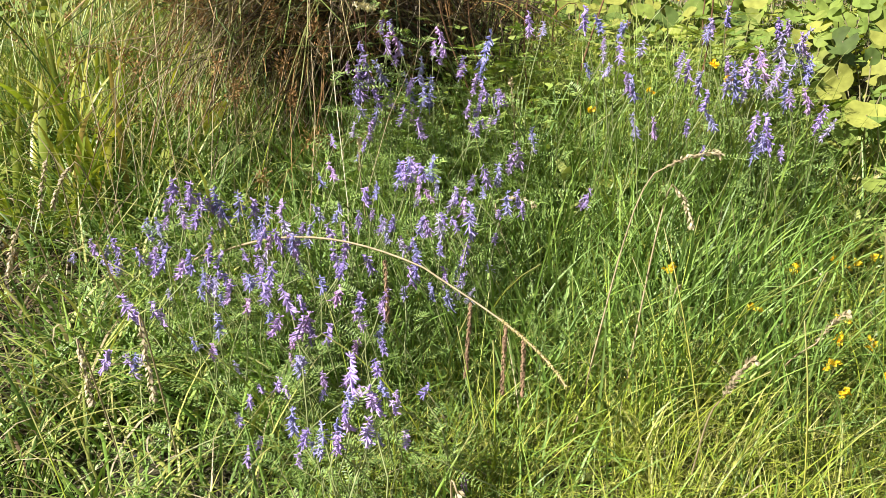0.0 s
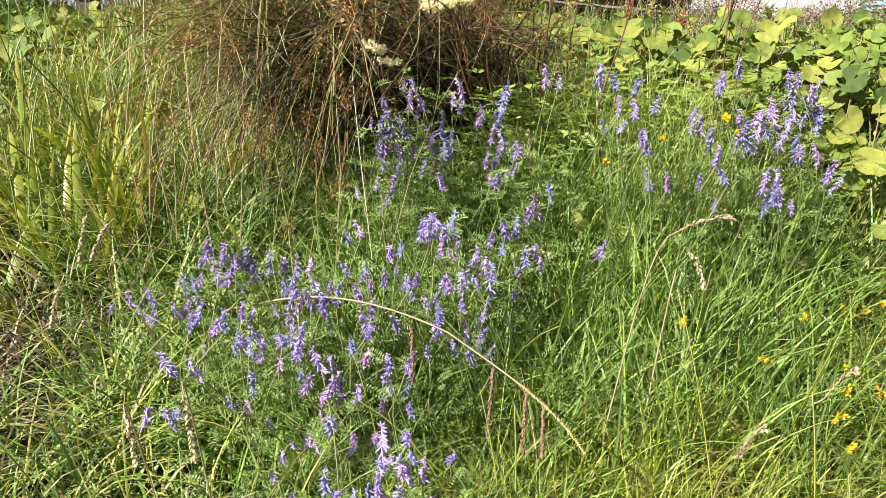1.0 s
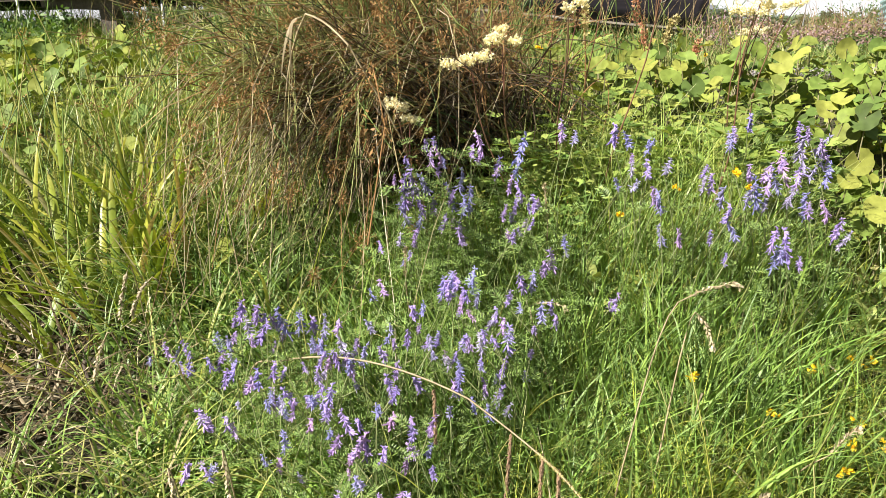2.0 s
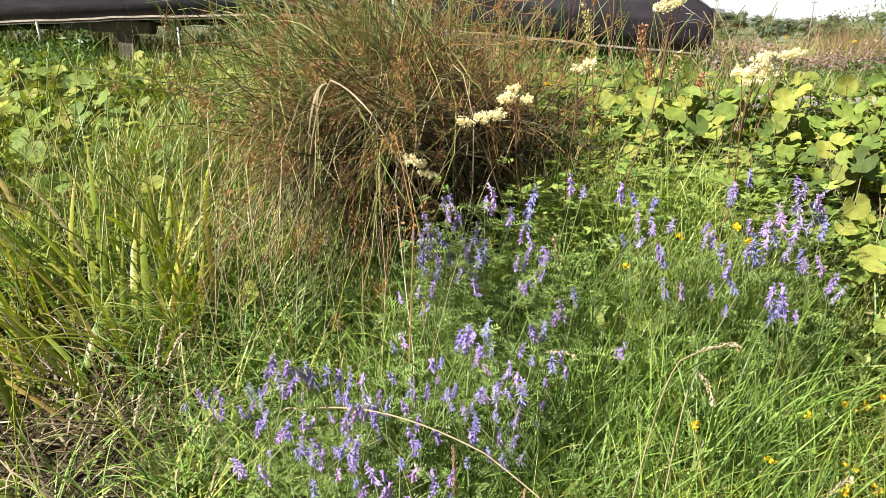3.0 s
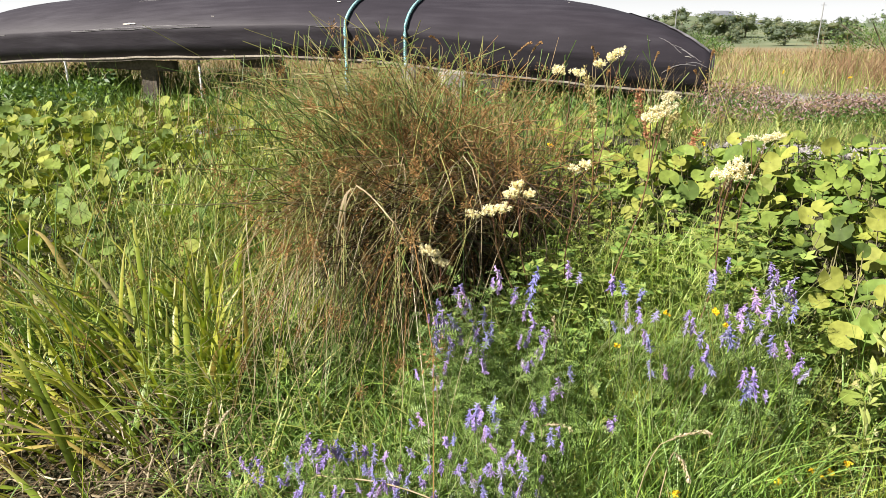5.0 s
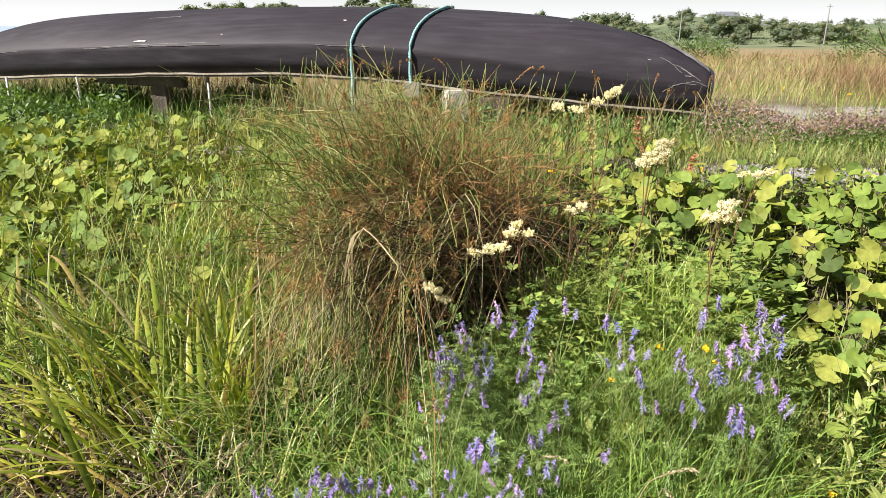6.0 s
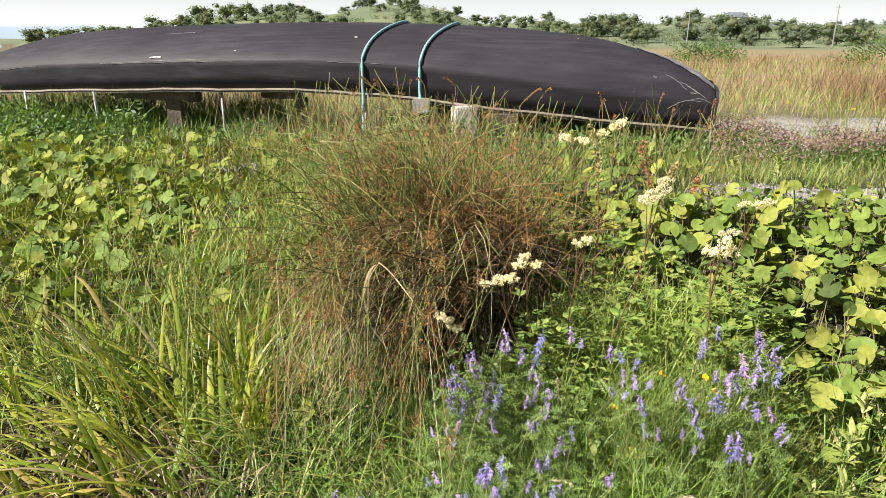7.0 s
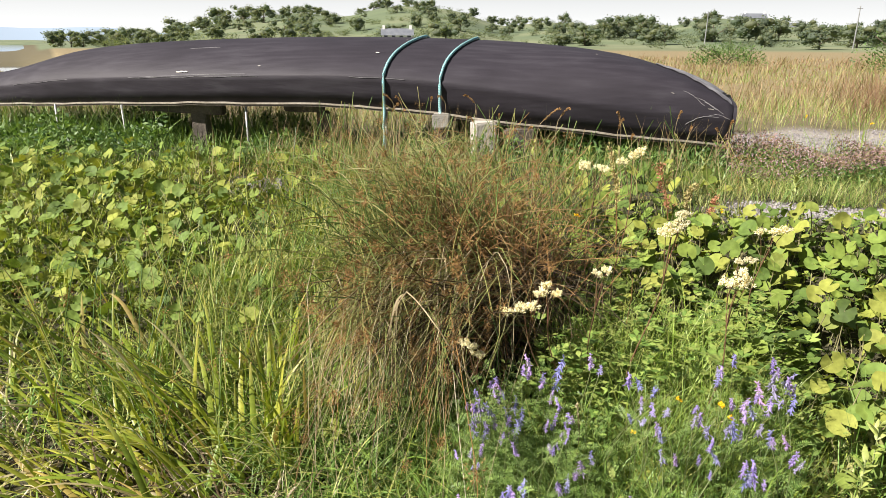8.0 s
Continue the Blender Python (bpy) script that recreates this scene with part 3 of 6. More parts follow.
def build_boat():
    boat = tagged(new("boat"), "upturned black tarred canvas rowing boat lashed on trestles", "boat")
    boat.location = (STERN.x, STERN.y, 0.89)
    inv = Matrix.Translation((-STERN.x, -STERN.y, -0.89))
    bm = bmesh.new()
    ss = [0, 0.012, 0.05, 0.15, 0.3] + [0.45 + i * 0.15 for i in range(41)] + [6.6]
    qs = [0, 0.1, 0.17, 0.2, 0.23] + [0.3 + i * 0.1 for i in range(15)] + [1.77, 1.8, 1.83, 1.9, 2.0]
    rings = [[bm.verts.new(inv @ hull_point(s, q, -0.012 if s == 0 else 0.0)) for q in qs] for s in ss]
    for a, b in zip(rings, rings[1:]):
        for i in range(len(qs) - 1):
            bm.faces.new((a[i], a[i + 1], b[i + 1], b[i]))
    bm.faces.new(rings[-1][::-1])
    bmesh.ops.recalc_face_normals(bm, faces=bm.faces)
    hull = part("hull", bm_mesh("hull", bm, M["tar"], True), boat, "black tarred canvas skin with scuffs")
    sol = hull.modifiers.new("skin", "SOLIDIFY")
    sol.thickness, sol.offset = 0.012, -1
    bm = bmesh.new()
    vs = [bm.verts.new(inv @ (hull_point(0.004, q, -0.004))) for q in qs]
    f = bm.faces.new(vs)
    ext = bmesh.ops.extrude_face_region(bm, geom=[f])
    bmesh.ops.translate(bm, verts=[v for v in ext["geom"] if isinstance(v, bmesh.types.BMVert)], vec=Vector((-math.cos(AXIS), -math.sin(AXIS), 0)) * 0.022)
    bmesh.ops.recalc_face_normals(bm, faces=bm.faces)
    part("transom", bm_mesh("transom", bm, M["tar"]), boat)
    # gunwale rails: two thin laths, one proud of the other
    for side in (0, 2):
        for drop, th, proud, mat in ((0.0, 0.012, 0.01, "pale_wood"), (-0.014, 0.014, 0.002, "weathered_wood")):
            bm = bmesh.new()
            prev = None
            for s in ss[1:]:
                c = hull_point(s, side, proud)
                o = (c - hull_point(s, side, proud - 0.03))
                w = 0.003 * math.sin(s * 7.0 + side) + 0.002 * math.sin(s * 23)
                ring = [bm.verts.new(inv @ (c + Vector((0, 0, drop + w + dz)) - o * k)) for k, dz in ((0, -th / 2), (0, th / 2), (1, th / 2), (1, -th / 2))]
                if prev:
                    for i in range(4):
                        bm.faces.new((prev[i], prev[(i + 1) % 4], ring[(i + 1) % 4], ring[i]))
                prev = ring
            bmesh.ops.recalc_face_normals(bm, faces=bm.faces)
            part("gunwale", bm_mesh("gunwale", bm, M[mat]), boat, "weathered wooden gunwale lath")
    # scuffs: flakes of pale paint and bird lime on the skin
    for s, q, r, k in ((3.9, 0.27, 0.02, 3), (2.45, 0.52, 0.014, 1), (0.4, 0.44, 0.006, 2), (0.14, 0.33, 0.008, 3), (3.3, 0.33, 0.006, 2), (0.9, 0.78, 0.007, 1), (1.35, 0.92, 0.008, 1), (2.3, 0.8, 0.005, 1)):
        bm = bmesh.new()
        for j in range(k):
            pts = []
            for i in range(9):
                a = i / 9 * 2 * math.pi
                rr = r * (0.55 + 0.45 * random.random())
                pts.append(bm.verts.new(inv @ hull_point(s + j * r * 1.5 + rr * math.cos(a) * 1.3, q + 0.012 * math.sin(j * 3) + rr * math.sin(a) * 0.6, 0.005)))
            bm.faces.new(pts)
        bmesh.ops.recalc_face_normals(bm, faces=bm.faces)
        part("scuff", bm_mesh("scuff", bm, M["white_block"]), boat, "pale flaked patch")
    # scratches that curl down from the pale corner
    for s0, q0, s1, q1, bow in ((0.34, 0.5, 0.2, 0.36, 0.03), (0.27, 0.45, 0.12, 0.34, 0.035), (0.2, 0.42, 0.07, 0.29, 0.02), (0.16, 0.22, 0.03, 0.2, 0.05), (0.3, 0.13, 0.1, 0.21, 0.03), (4.3, 0.21, 3.4, 0.23, 0.004), (4.0, 0.62, 3.75, 0.63, 0.002)):
        pts = [inv @ hull_point(s0 + (s1 - s0) * i / 9 + 0.006 * math.sin(i * 2.7), q0 + (q1 - q0) * i / 9 + bow * math.sin(i / 9 * math.pi), 0.001) for i in range(10)]
        part("scratch", curve_tube("scratch", pts, 0.0019 if s0 < 1 else 0.0016, M["pale_tar"], 5), boat, "pale scratch in the tar")
    # the pale grey flat of the bottom beside the transom
    bm = bmesh.new()
    prev = None
    for i in range(26):
        s = 0.015 + i * 0.019
        lo = 0.58 + 0.32 * (i / 25) ** 0.9 + 0.012 * math.sin(i * 1.3) + 0.006 * math.sin(i * 3.7)
        row = [bm.verts.new(inv @ hull_point(s, lo + (1.25 - lo) * k / 6, 0.005)) for k in range(7)]
        if prev:
            for k in range(6):
                bm.faces.new((prev[k], prev[k + 1], row[k + 1], row[k]))
        prev = row
    bmesh.ops.recalc_face_normals(bm, faces=bm.faces)
    for side, s0, k in ((0.2, 3.3, 12), (0.2, 2.2, 5), (0.2, 5.0, 7), (1.8, 2.6, 20)):
        pts = [inv @ hull_point(s0 + i * 0.1, side, 0.0008) for i in range(k)]
        part("seam", curve_tube("seam", [p + Vector((0, 0, 0.003 * math.sin(i * 1.7) + 0.002 * math.sin(i * 4.1))) for i, p in enumerate(pts)], 0.0013, M["pale_tar"], 5), boat, "pale worn seam along the chine")
    part("pale_patch", bm_mesh("pale_patch", bm, M["pale_tar"], True), boat, "pale grey patch near the transom")
    return boat


build_boat()


def build_rope(s0, tail, name="mooring_rope"):
    pts = []
    for i in range(33):
        q = i / 32 * 2
        pts.append(hull_point(s0 - 0.16 * math.sin(min(q, 1.0) * math.pi / 2) ** 5 + 0.06 * max(0, q - 1), q, 0.012 + (0.02 if q < 0.12 else 0)))
    foot = pts[0]
    if tail > 0:
        for k in range(1, 9):
            pts.insert(0, foot + Vector((0.003 * math.sin(k * 1.3), -0.012 - 0.002 * k, -tail * k / 8)))
    ob = new(name, curve_tube("rope", pts, 0.0105, M["rope"]))
    return tagged(ob, "blue-green twisted rope lashed over the upturned hull", "rope", "lashing ropes")


build_rope(2.35, 0.26)
build_rope(1.95, 0.05)


def build_trestle(x, y, beam_len, turn, post_w, top, name="boat_trestle"):
    g = float(height(x, y))
    t = tagged(new(name), "weathered timber trestle propping the boat", "trestle", "boat trestles")
    t.matrix_world = pose(x, y, g - 0.05, 0, 0, turn)
    part("post", box_mesh("post", post_w, 0.1, top - g - 0.02, M["weathered_wood"], 0.008, 0.01), t)
    part("beam", box_mesh("beam", beam_len, 0.1, 0.075, M["weathered_wood"], 0.008, 0.008), t, "", pose(-0.14, 0, top - g - 0.025, 0, 2, 0))
    return t


build_trestle(-2.54, 4.5, 0.66, 1, 0.125, 1.09)
build_trestle(-1.57, 4.55, 0.3, 10, 0.09, 1.11)
build_trestle(-0.48, 4.75, 0.35, 80, 0.14, 1.06)
build_trestle(1.0, 4.65, 0.5, 85, 0.12, 0.86)


def build_stake(x, y, top, r=0.009):
    g = float(height(x, y))
    bm = bmesh.new()
    bmesh.ops.create_cone(bm, cap_ends=True, segments=10, radius1=r, radius2=r, depth=top - g + 0.1, matrix=Matrix.Translation((0, 0, (top - g + 0.1) / 2)))
    ob = new("metal_stake", bm_mesh("metal_stake", bm, M["galvanised"], True))
    ob.matrix_world = pose(x, y, g - 0.1, random.uniform(-2, 2), random.uniform(-2, 2), 0)
    return tagged(ob, "thin galvanised metal stake under the boat", "stake", "metal stakes")


for sx, sy in ((-3.12, 4.4), (-2.09, 4.32), (-1.03, 4.3), (-3.78, 4.5)):
    build_stake(sx, sy, 1.1 - 0.02 * abs(sx + 2))


def build_block(x, y, z, sx, sy, sz, turn, mat, label, name):
    ob = new(name, box_mesh(name, sx, sy, sz, M[mat], 0.01, 0.006))
    ob.matrix_world = pose(x, y, z, 0, 0, turn)
    return tagged(ob, label, "block")


gl = float(height(-0.3, 4.4))
build_block(-0.6, 4.16, 0.975, 0.12, 0.1, 0.1, 8, "concrete", "small grey concrete block wedged under the gunwale", "concrete_block")
build_block(-0.6, 4.2, gl - 0.02, 0.1, 0.1, 0.995 - gl, 3, "weathered_wood", "short timber prop under a concrete block", "timber_prop")
build_block(-0.3, 4.12, gl - 0.02, 0.15, 0.16, 0.33, 18, "white_block", "pale cut stone block on the grass under the boat", "stone_block")
build_block(-0.06, 4.2, gl - 0.02, 0.2, 0.2, 0.28, 10, "weathered_wood", "dark weathered timber block on the grass under the boat", "timber_block")
build_block(-1.15, 4.75, float(height(-1.15, 4.75)) + 0.0, 0.5, 0.12, 0.05, 3, "pale_wood", "weathered plank lying under the boat", "plank")


# ---- grass and litter ----
def stuff(name, geo, mat, label, category):
    v, f, a = geo
    return tagged(new(name, mesh_np(name, v, f, M[mat], a)), label, category, kind="stuff")


def scatter(n, x0, x1, y0, y1, keep=None):
    """n places in a rectangle, thinned by keep(x, y), on the ground."""
    x, y = R.uniform(x0, x1, n), R.uniform(y0, y1, n)
    if keep is not None:
        k = R.uniform(0, 1, n) < keep(x, y)
        x, y = x[k], y[k]
    return np.stack([x, y, height(x, y) - 0.01], 1)


def clumped(n, x0, x1, y0, y1, clump, spread, keep=None):
    """As scatter, in tufts of about clump blades."""
    m = max(1, n // clump)
    c = scatter(m, x0, x1, y0, y1, keep)
    c = np.repeat(c, clump, 0)
    c[:, :2] += R.normal(0, spread, (len(c), 2))
    c[:, 2] = height(c[:, 0], c[:, 1]) - 0.01
    return c


def grass_field(base, lo, hi, wlo, whi, lean=(0.0, 0.5), bend=(0.3, 1.6), seg=5, sway=0.08, fold=0.0, head=None):
    n = len(base)
    L = R.uniform(lo, hi, n) if np.isscalar(lo) else lo * R.uniform(0.75, 1.2, n)
    hd = R.uniform(0, 2 * math.pi, n) if head is None else head + R.normal(0, 0.9, n)
    low = np.clip(0.3 + 0.78 * base[:, 1], 0.5, 1.0)      # the sward is short and fine at the foot of the bank
    p = arcs(base, hd, L * low, R.uniform(*lean, n), R.uniform(*bend, n), seg, sway=sway)
    return ribbons(p, R.uniform(wlo, whi, n) * low, fold=fold)


def tubes_of(base):
    n = len(base)
    p = arcs(base, R.uniform(0, 6.28, n), R.uniform(0.22, 0.42, n), R.uniform(0, 0.35, n), R.uniform(0.0, 0.8, n), 6)
    return tubes(p, np.full(n, 0.0011))


def left_share(x, y):
    return smooth01(0.1, -0.35, x + 0.25 * (y - 0.6))


def in_tussock(x, y):
    return np.exp(-(((x + 0.26) / 0.4) ** 2 + ((y - 1.85) / 0.38) ** 2) ** 2)


def hollow(x, y):
    return np.exp(-(((x + 0.94 + 0.3 * (y - 0.95)) / 0.36) ** 2 + ((y - 0.95) / 0.28) ** 2) ** 2)


def near_right(x, y):
    e = 0.12 * np.sin(9 * x + 2) * np.sin(7 * y)
    return (1 - left_share(x, y)) * smooth01(1.6, 1.25, y - 0.1 * x) * smooth01(1.6, 1.15, x + e) * smooth01(0.02, 0.3, y + e) * (1 - 0.9 * smooth01(0.75, 1.0, x) * smooth01(0.95, 1.15, y))


def bank(x, y):
    return smooth01(1.75, 1.35, y) * (1 - 0.9 * in_tussock(x, y)) * (1 - 0.9 * smooth01(0.75, 1.0, x) * smooth01(0.9, 1.15, y))


# matted dead litter low down, coloured extra dark to deepen the shade between blades
stuff("litter", grass_field(scatter(12000, -1.9, 1.9, 0.0, 1.9), 0.06, 0.18, 0.002, 0.005, (0.7, 1.5), (0.0, 0.8), 3), "thatch_shaded", "brown matted dead grass litter on the bank, darkened for shade", "dead grass")
# fine bright grass on the near right slope
stuff("fine_grass", grass_field(clumped(32000, -0.3, 1.6, 0.2, 1.5, 18, 0.022, near_right), 0.1, 0.27, 0.002, 0.0046, (0.0, 1.0), (0.2, 1.7), 6, sway=0.16), "grass_fine", "fine bright yellow-green meadow grass", "grass")
stuff("deep_grass", grass_field(clumped(17000, -1.0, 1.5, 0.2, 1.6, 8, 0.028, lambda x, y: bank(x, y) * (1 - 0.6 * left_share(x, y)) * (1 - 0.97 * hollow(x, y)) * (1 - 0.75 * smooth01(0.95, 0.75, y) * smooth01(0.1, 0.3, x))), 0.12, 0.28, 0.0038, 0.009, (0.0, 1.0), (0.2, 1.6), 6, sway=0.12, fold=0.2), "grass_deep", "deep green meadow grass among the flowers", "grass")
# coarse arching blades on the left
stuff("coarse_grass", grass_field(clumped(7000, -2.2, 0.0, 0.2, 1.7, 6, 0.028, lambda x, y: smooth01(-2.25, -1.7, x + 0.15 * np.sin(8 * y)) * left_share(x, y) * bank(x, y) * (1 - 0.6 * smooth01(-0.6, -0.9, x)) * (1 - 0.97 * hollow(x, y))), 0.17, 0.38, 0.005, 0.011, (0.1, 0.9), (0.5, 2.0), 7, fold=0.3), "grass_coarse", "coarse arching yellow-green grass blades", "grass")
stuff("dry_blades", grass_field(clumped(1000, -2.2, 1.5, 0.2, 1.6, 3, 0.04, lambda x, y: (0.2 + 0.8 * left_share(x, y)) * bank(x, y)), 0.15, 0.34, 0.004, 0.01, (0.2, 1.2), (0.4, 2.2), 6), "straw", "straw-coloured dead grass blades", "dead grass")
stuff("bleached_blades", grass_field(scatter(340, -1.7, -0.4, 0.6, 1.3, lambda x, y: 0.2 + 0.8 * hollow(x, y)), 0.12, 0.34, 0.005, 0.012, (0.3, 1.3), (0.2, 2.2), 7, sway=0.25, fold=0.3), "straw", "broad bleached dead leaf blades", "dead grass")
stuff("dead_leaves", grass_field(scatter(2000, -1.7, -0.5, 0.55, 1.35, lambda x, y: 0.15 + 0.85 * hollow(x, y)), 0.1, 0.34, 0.003, 0.011, (0.4, 1.6), (0.2, 1.6), 6, sway=0.18, fold=0.25), "dead_leaf", "brown collapsed dead leaves at the foot of the clumps", "dead leaves")
stuff("bank_top_grass", grass_field(clumped(3200, -1.4, -0.42, 1.35, 2.3, 8, 0.04), 0.14, 0.34, 0.003, 0.0065, (0.0, 0.8), (0.3, 1.6), 6), "grass_coarse", "green grass beside the rush tussock", "grass")
stuff("left_grass", grass_field(clumped(10500, -4.0, -0.55, 1.55, 3.5, 7, 0.05, lambda x, y: 1 - 0.9 * gravel_share(x, y)), 0.1, 0.26, 0.003, 0.007, (0.0, 0.9), (0.3, 1.7), 5), "grass_fine", "rough yellow-green grass among the coltsfoot", "grass")
stuff("broad_blades", grass_field(clumped(2000, -0.95, 0.25, 0.72, 1.35, 4, 0.03, lambda x, y: 1 - 0.97 * hollow(x, y)), 0.14, 0.3, 0.005, 0.011, (0.0, 0.8), (0.3, 1.7), 6, sway=0.1, fold=0.25), "grass_deep", "broad green grass blades under the tussock", "grass")
stuff("flower_grass", grass_field(clumped(4400, -0.2, 1.15, 0.7, 1.5, 5, 0.03, lambda x, y: smooth01(1.45, 1.2, y) * (1 - 0.95 * smooth01(0.6, 0.9, x))), 0.2, 0.36, 0.004, 0.0085, (0.0, 0.45), (0.1, 1.2), 6, sway=0.1, fold=0.2), "grass_deep", "deep green upright grass among the vetch", "grass")
stuff("shade_grass", grass_field(clumped(1700, 0.12, 0.8, 1.22, 1.8, 4, 0.03), 0.2, 0.42, 0.0022, 0.0055, (0.0, 0.6), (0.2, 1.3), 6, sway=0.08), "blade_bright", "tall green grass beside the tussock", "grass")
stuff("straw_stalks", grass_field(scatter(420, -0.5, 1.4, 0.35, 1.45), 0.12, 0.3, 0.0018, 0.004, (0.1, 1.3), (0.0, 0.7), 4, sway=0.06), "straw", "thin straw-coloured stalks in the grass", "dead grass")
stuff("tall_stalks", tubes_of(clumped(120, -1.2, 1.3, 0.45, 1.5, 2, 0.04, bank)), "grass_fine", "thin upright green grass stalks", "grass")


def mid_keep(x, y):
    return (1 - 0.97 * gravel_share(x, y)) * (1 - 0.9 * in_tussock(x, y)) * np.clip(0.6 + 0.4 * smooth01(0.9, -0.2, np.abs(x - 0.2)) + smooth01(2.9, 3.4, y), 0, 1)


stuff("track_grass", grass_field(clumped(22000, -4.5, 4.5, 1.5, 4.2, 12, 0.05, mid_keep), 0.05, 0.15, 0.002, 0.005, (0.0, 0.6), (0.2, 1.4), 4), "mid_grass", "short mixed grass along the gravel track", "grass")
stuff("boat_grass", grass_field(clumped(9000, -5.5, 1.2, 3.5, 5.2, 14, 0.06), 0.08, 0.26, 0.004, 0.009, (0.0, 0.5), (0.3, 1.6), 5), "grass_deep", "lush green grass growing under the boat", "grass")

stuff("shaded_grass", grass_field(clumped(7000, -5.4, 1.3, 4.25, 5.6, 10, 0.05, lambda x, y: np.where((x > -1.75) & (x < -0.75), 0.25, 1.0) * np.where((x > -2.75) & (x < -2.2) & (y < 4.6), 0.06, 1.0) * (1 - gravel_share(x, y))), 0.2, 0.46, 0.004, 0.009, (0.0, 0.4), (0.2, 1.2), 5), "grass_deep", "tall dark green grass in the shade of the boat", "grass")
stuff("fringe_grass", grass_field(clumped(2400, -2.0, 1.25, 2.9, 4.0, 9, 0.05, lambda x, y: (1 - gravel_share(x, y)) * (1 - 0.85 * smooth01(-0.5, 0.2, x)) * (0.25 + 0.75 * smooth01(-1.9, -1.3, x))), 0.2, 0.48, 0.002, 0.005, (0.0, 0.45), (0.1, 1.0), 5), "gold_grass", "tall thin straw and rust coloured grass before the boat", "grass")

stuff("verge_grass", grass_field(clumped(9000, 0.9, 3.8, 3.2, 4.1, 10, 0.05, lambda x, y: 1 - gravel_share(x, y)), 0.06, 0.17, 0.002, 0.0045, (0.0, 0.6), (0.2, 1.4), 5), "mid_grass", "short green grass on the verge of the track", "grass")


def polar_scatter(n, d0, d1, a0, a1, keep=None):
    d = d0 * (d1 / d0) ** R.uniform(0, 1, n)
    a = np.radians(R.uniform(a0, a1, n))
    x, y = d * np.sin(a), d * np.cos(a)
    if keep is not None:
        k = R.uniform(0, 1, n) < keep(x, y)
        x, y, d = x[k], y[k], d[k]
    return np.stack([x, y, height(x, y) - 0.02], 1), d


def meadow(n, d0, d1, a0, a1, lo, hi, mat, w, name, label, keep=None):
    b, d = polar_scatter(n, d0, d1, a0, a1, keep)
    k = len(b)
    tuft = 0.6 + 0.45 * np.sin(b[:, 0] * 2.3 + 1.7 * np.sin(b[:, 1] * 0.9)) * np.sin(b[:, 1] * 1.6 + 0.8 * b[:, 0])
    p = arcs(b, R.uniform(0, 6.28, k), R.uniform(lo, hi, k) * tuft, R.uniform(0, 0.5, k), R.uniform(0.1, 1.5, k), 3)
    stuff(name, ribbons(p, w * np.maximum(1, d / 6) * R.uniform(0.6, 1.4, k)), mat, label, "grass")


no_gravel = lambda x, y: ((np.arctan2(x, y) > -0.63) | (np.hypot(x, y) < 20)) * (1 - 0.95 * gravel_share(x, y)) * (y > 4.9 + 0.7 * (x < 1.6))


def patch(x, y, k):
    return smooth01(-0.15, 0.4, np.sin(x * 0.9 + k + 1.3 * np.sin(y * 0.35)) * np.sin(y * 0.7 + 2 * k + 0.5 * x))


meadow(28000, 5.0, 60, -43, 44, 0.22, 0.65, "gold_grass", 0.005, "dry_meadow", "tall golden seeding meadow grass", lambda x, y: no_gravel(x, y) * smooth01(5.5, 8, y - 0.1 * x))
meadow(17000, 5.0, 50, -43, 44, 0.3, 0.85, "rust_grass", 0.004, "rusty_meadow", "patches of rusty brown seeding grass", lambda x, y: no_gravel(x, y) * smooth01(6.5, 9, y - 0.1 * x) * patch(x, y, 0.0))
meadow(36000, 4.9, 40, -43, 44, 0.15, 0.5, "mid_grass", 0.005, "meadow_grass", "green meadow grass behind the boat", lambda x, y: no_gravel(x, y) * np.clip(smooth01(9, 6.5, y) + patch(x, y, 1.7), 0, 1))

meadow(5200, 8.4, 11.5, 24, 36, 0.4, 0.8, "rust_grass", 0.004, "tall_rusty_grass", "mound of tall rusty seeding grass near the shed", lambda x, y: np.exp(-(((x - 5.3) / 1.3) ** 2 + ((y - 8.6) / 1.2) ** 2)))

# grass all round, outside the strip that the walk looks at
def outer_keep(x, y):
    seen = smooth01(2.1, 1.5, np.abs(x + 0.1)) * smooth01(-0.1, 0.3, y) * smooth01(5.0, 4.0, y)
    colt = smooth01(3.6, 4.4, -x) + smooth01(2.0, 2.6, x)
    return np.clip(np.where(y < 1.4, 1 - seen, colt), 0, 1) * (1 - 0.9 * gravel_share(x, y)) * smooth01(0.35, 0.8, np.hypot(x, y + 0.4))


stuff("outer_grass", grass_field(clumped(28000, -8, 8, -6, 5, 11, 0.09, outer_keep), 0.12, 0.32, 0.008, 0.018, (0.0, 0.9), (0.3, 1.6), 3), "mid_grass", "rough grass of the surrounding meadow", "grass")

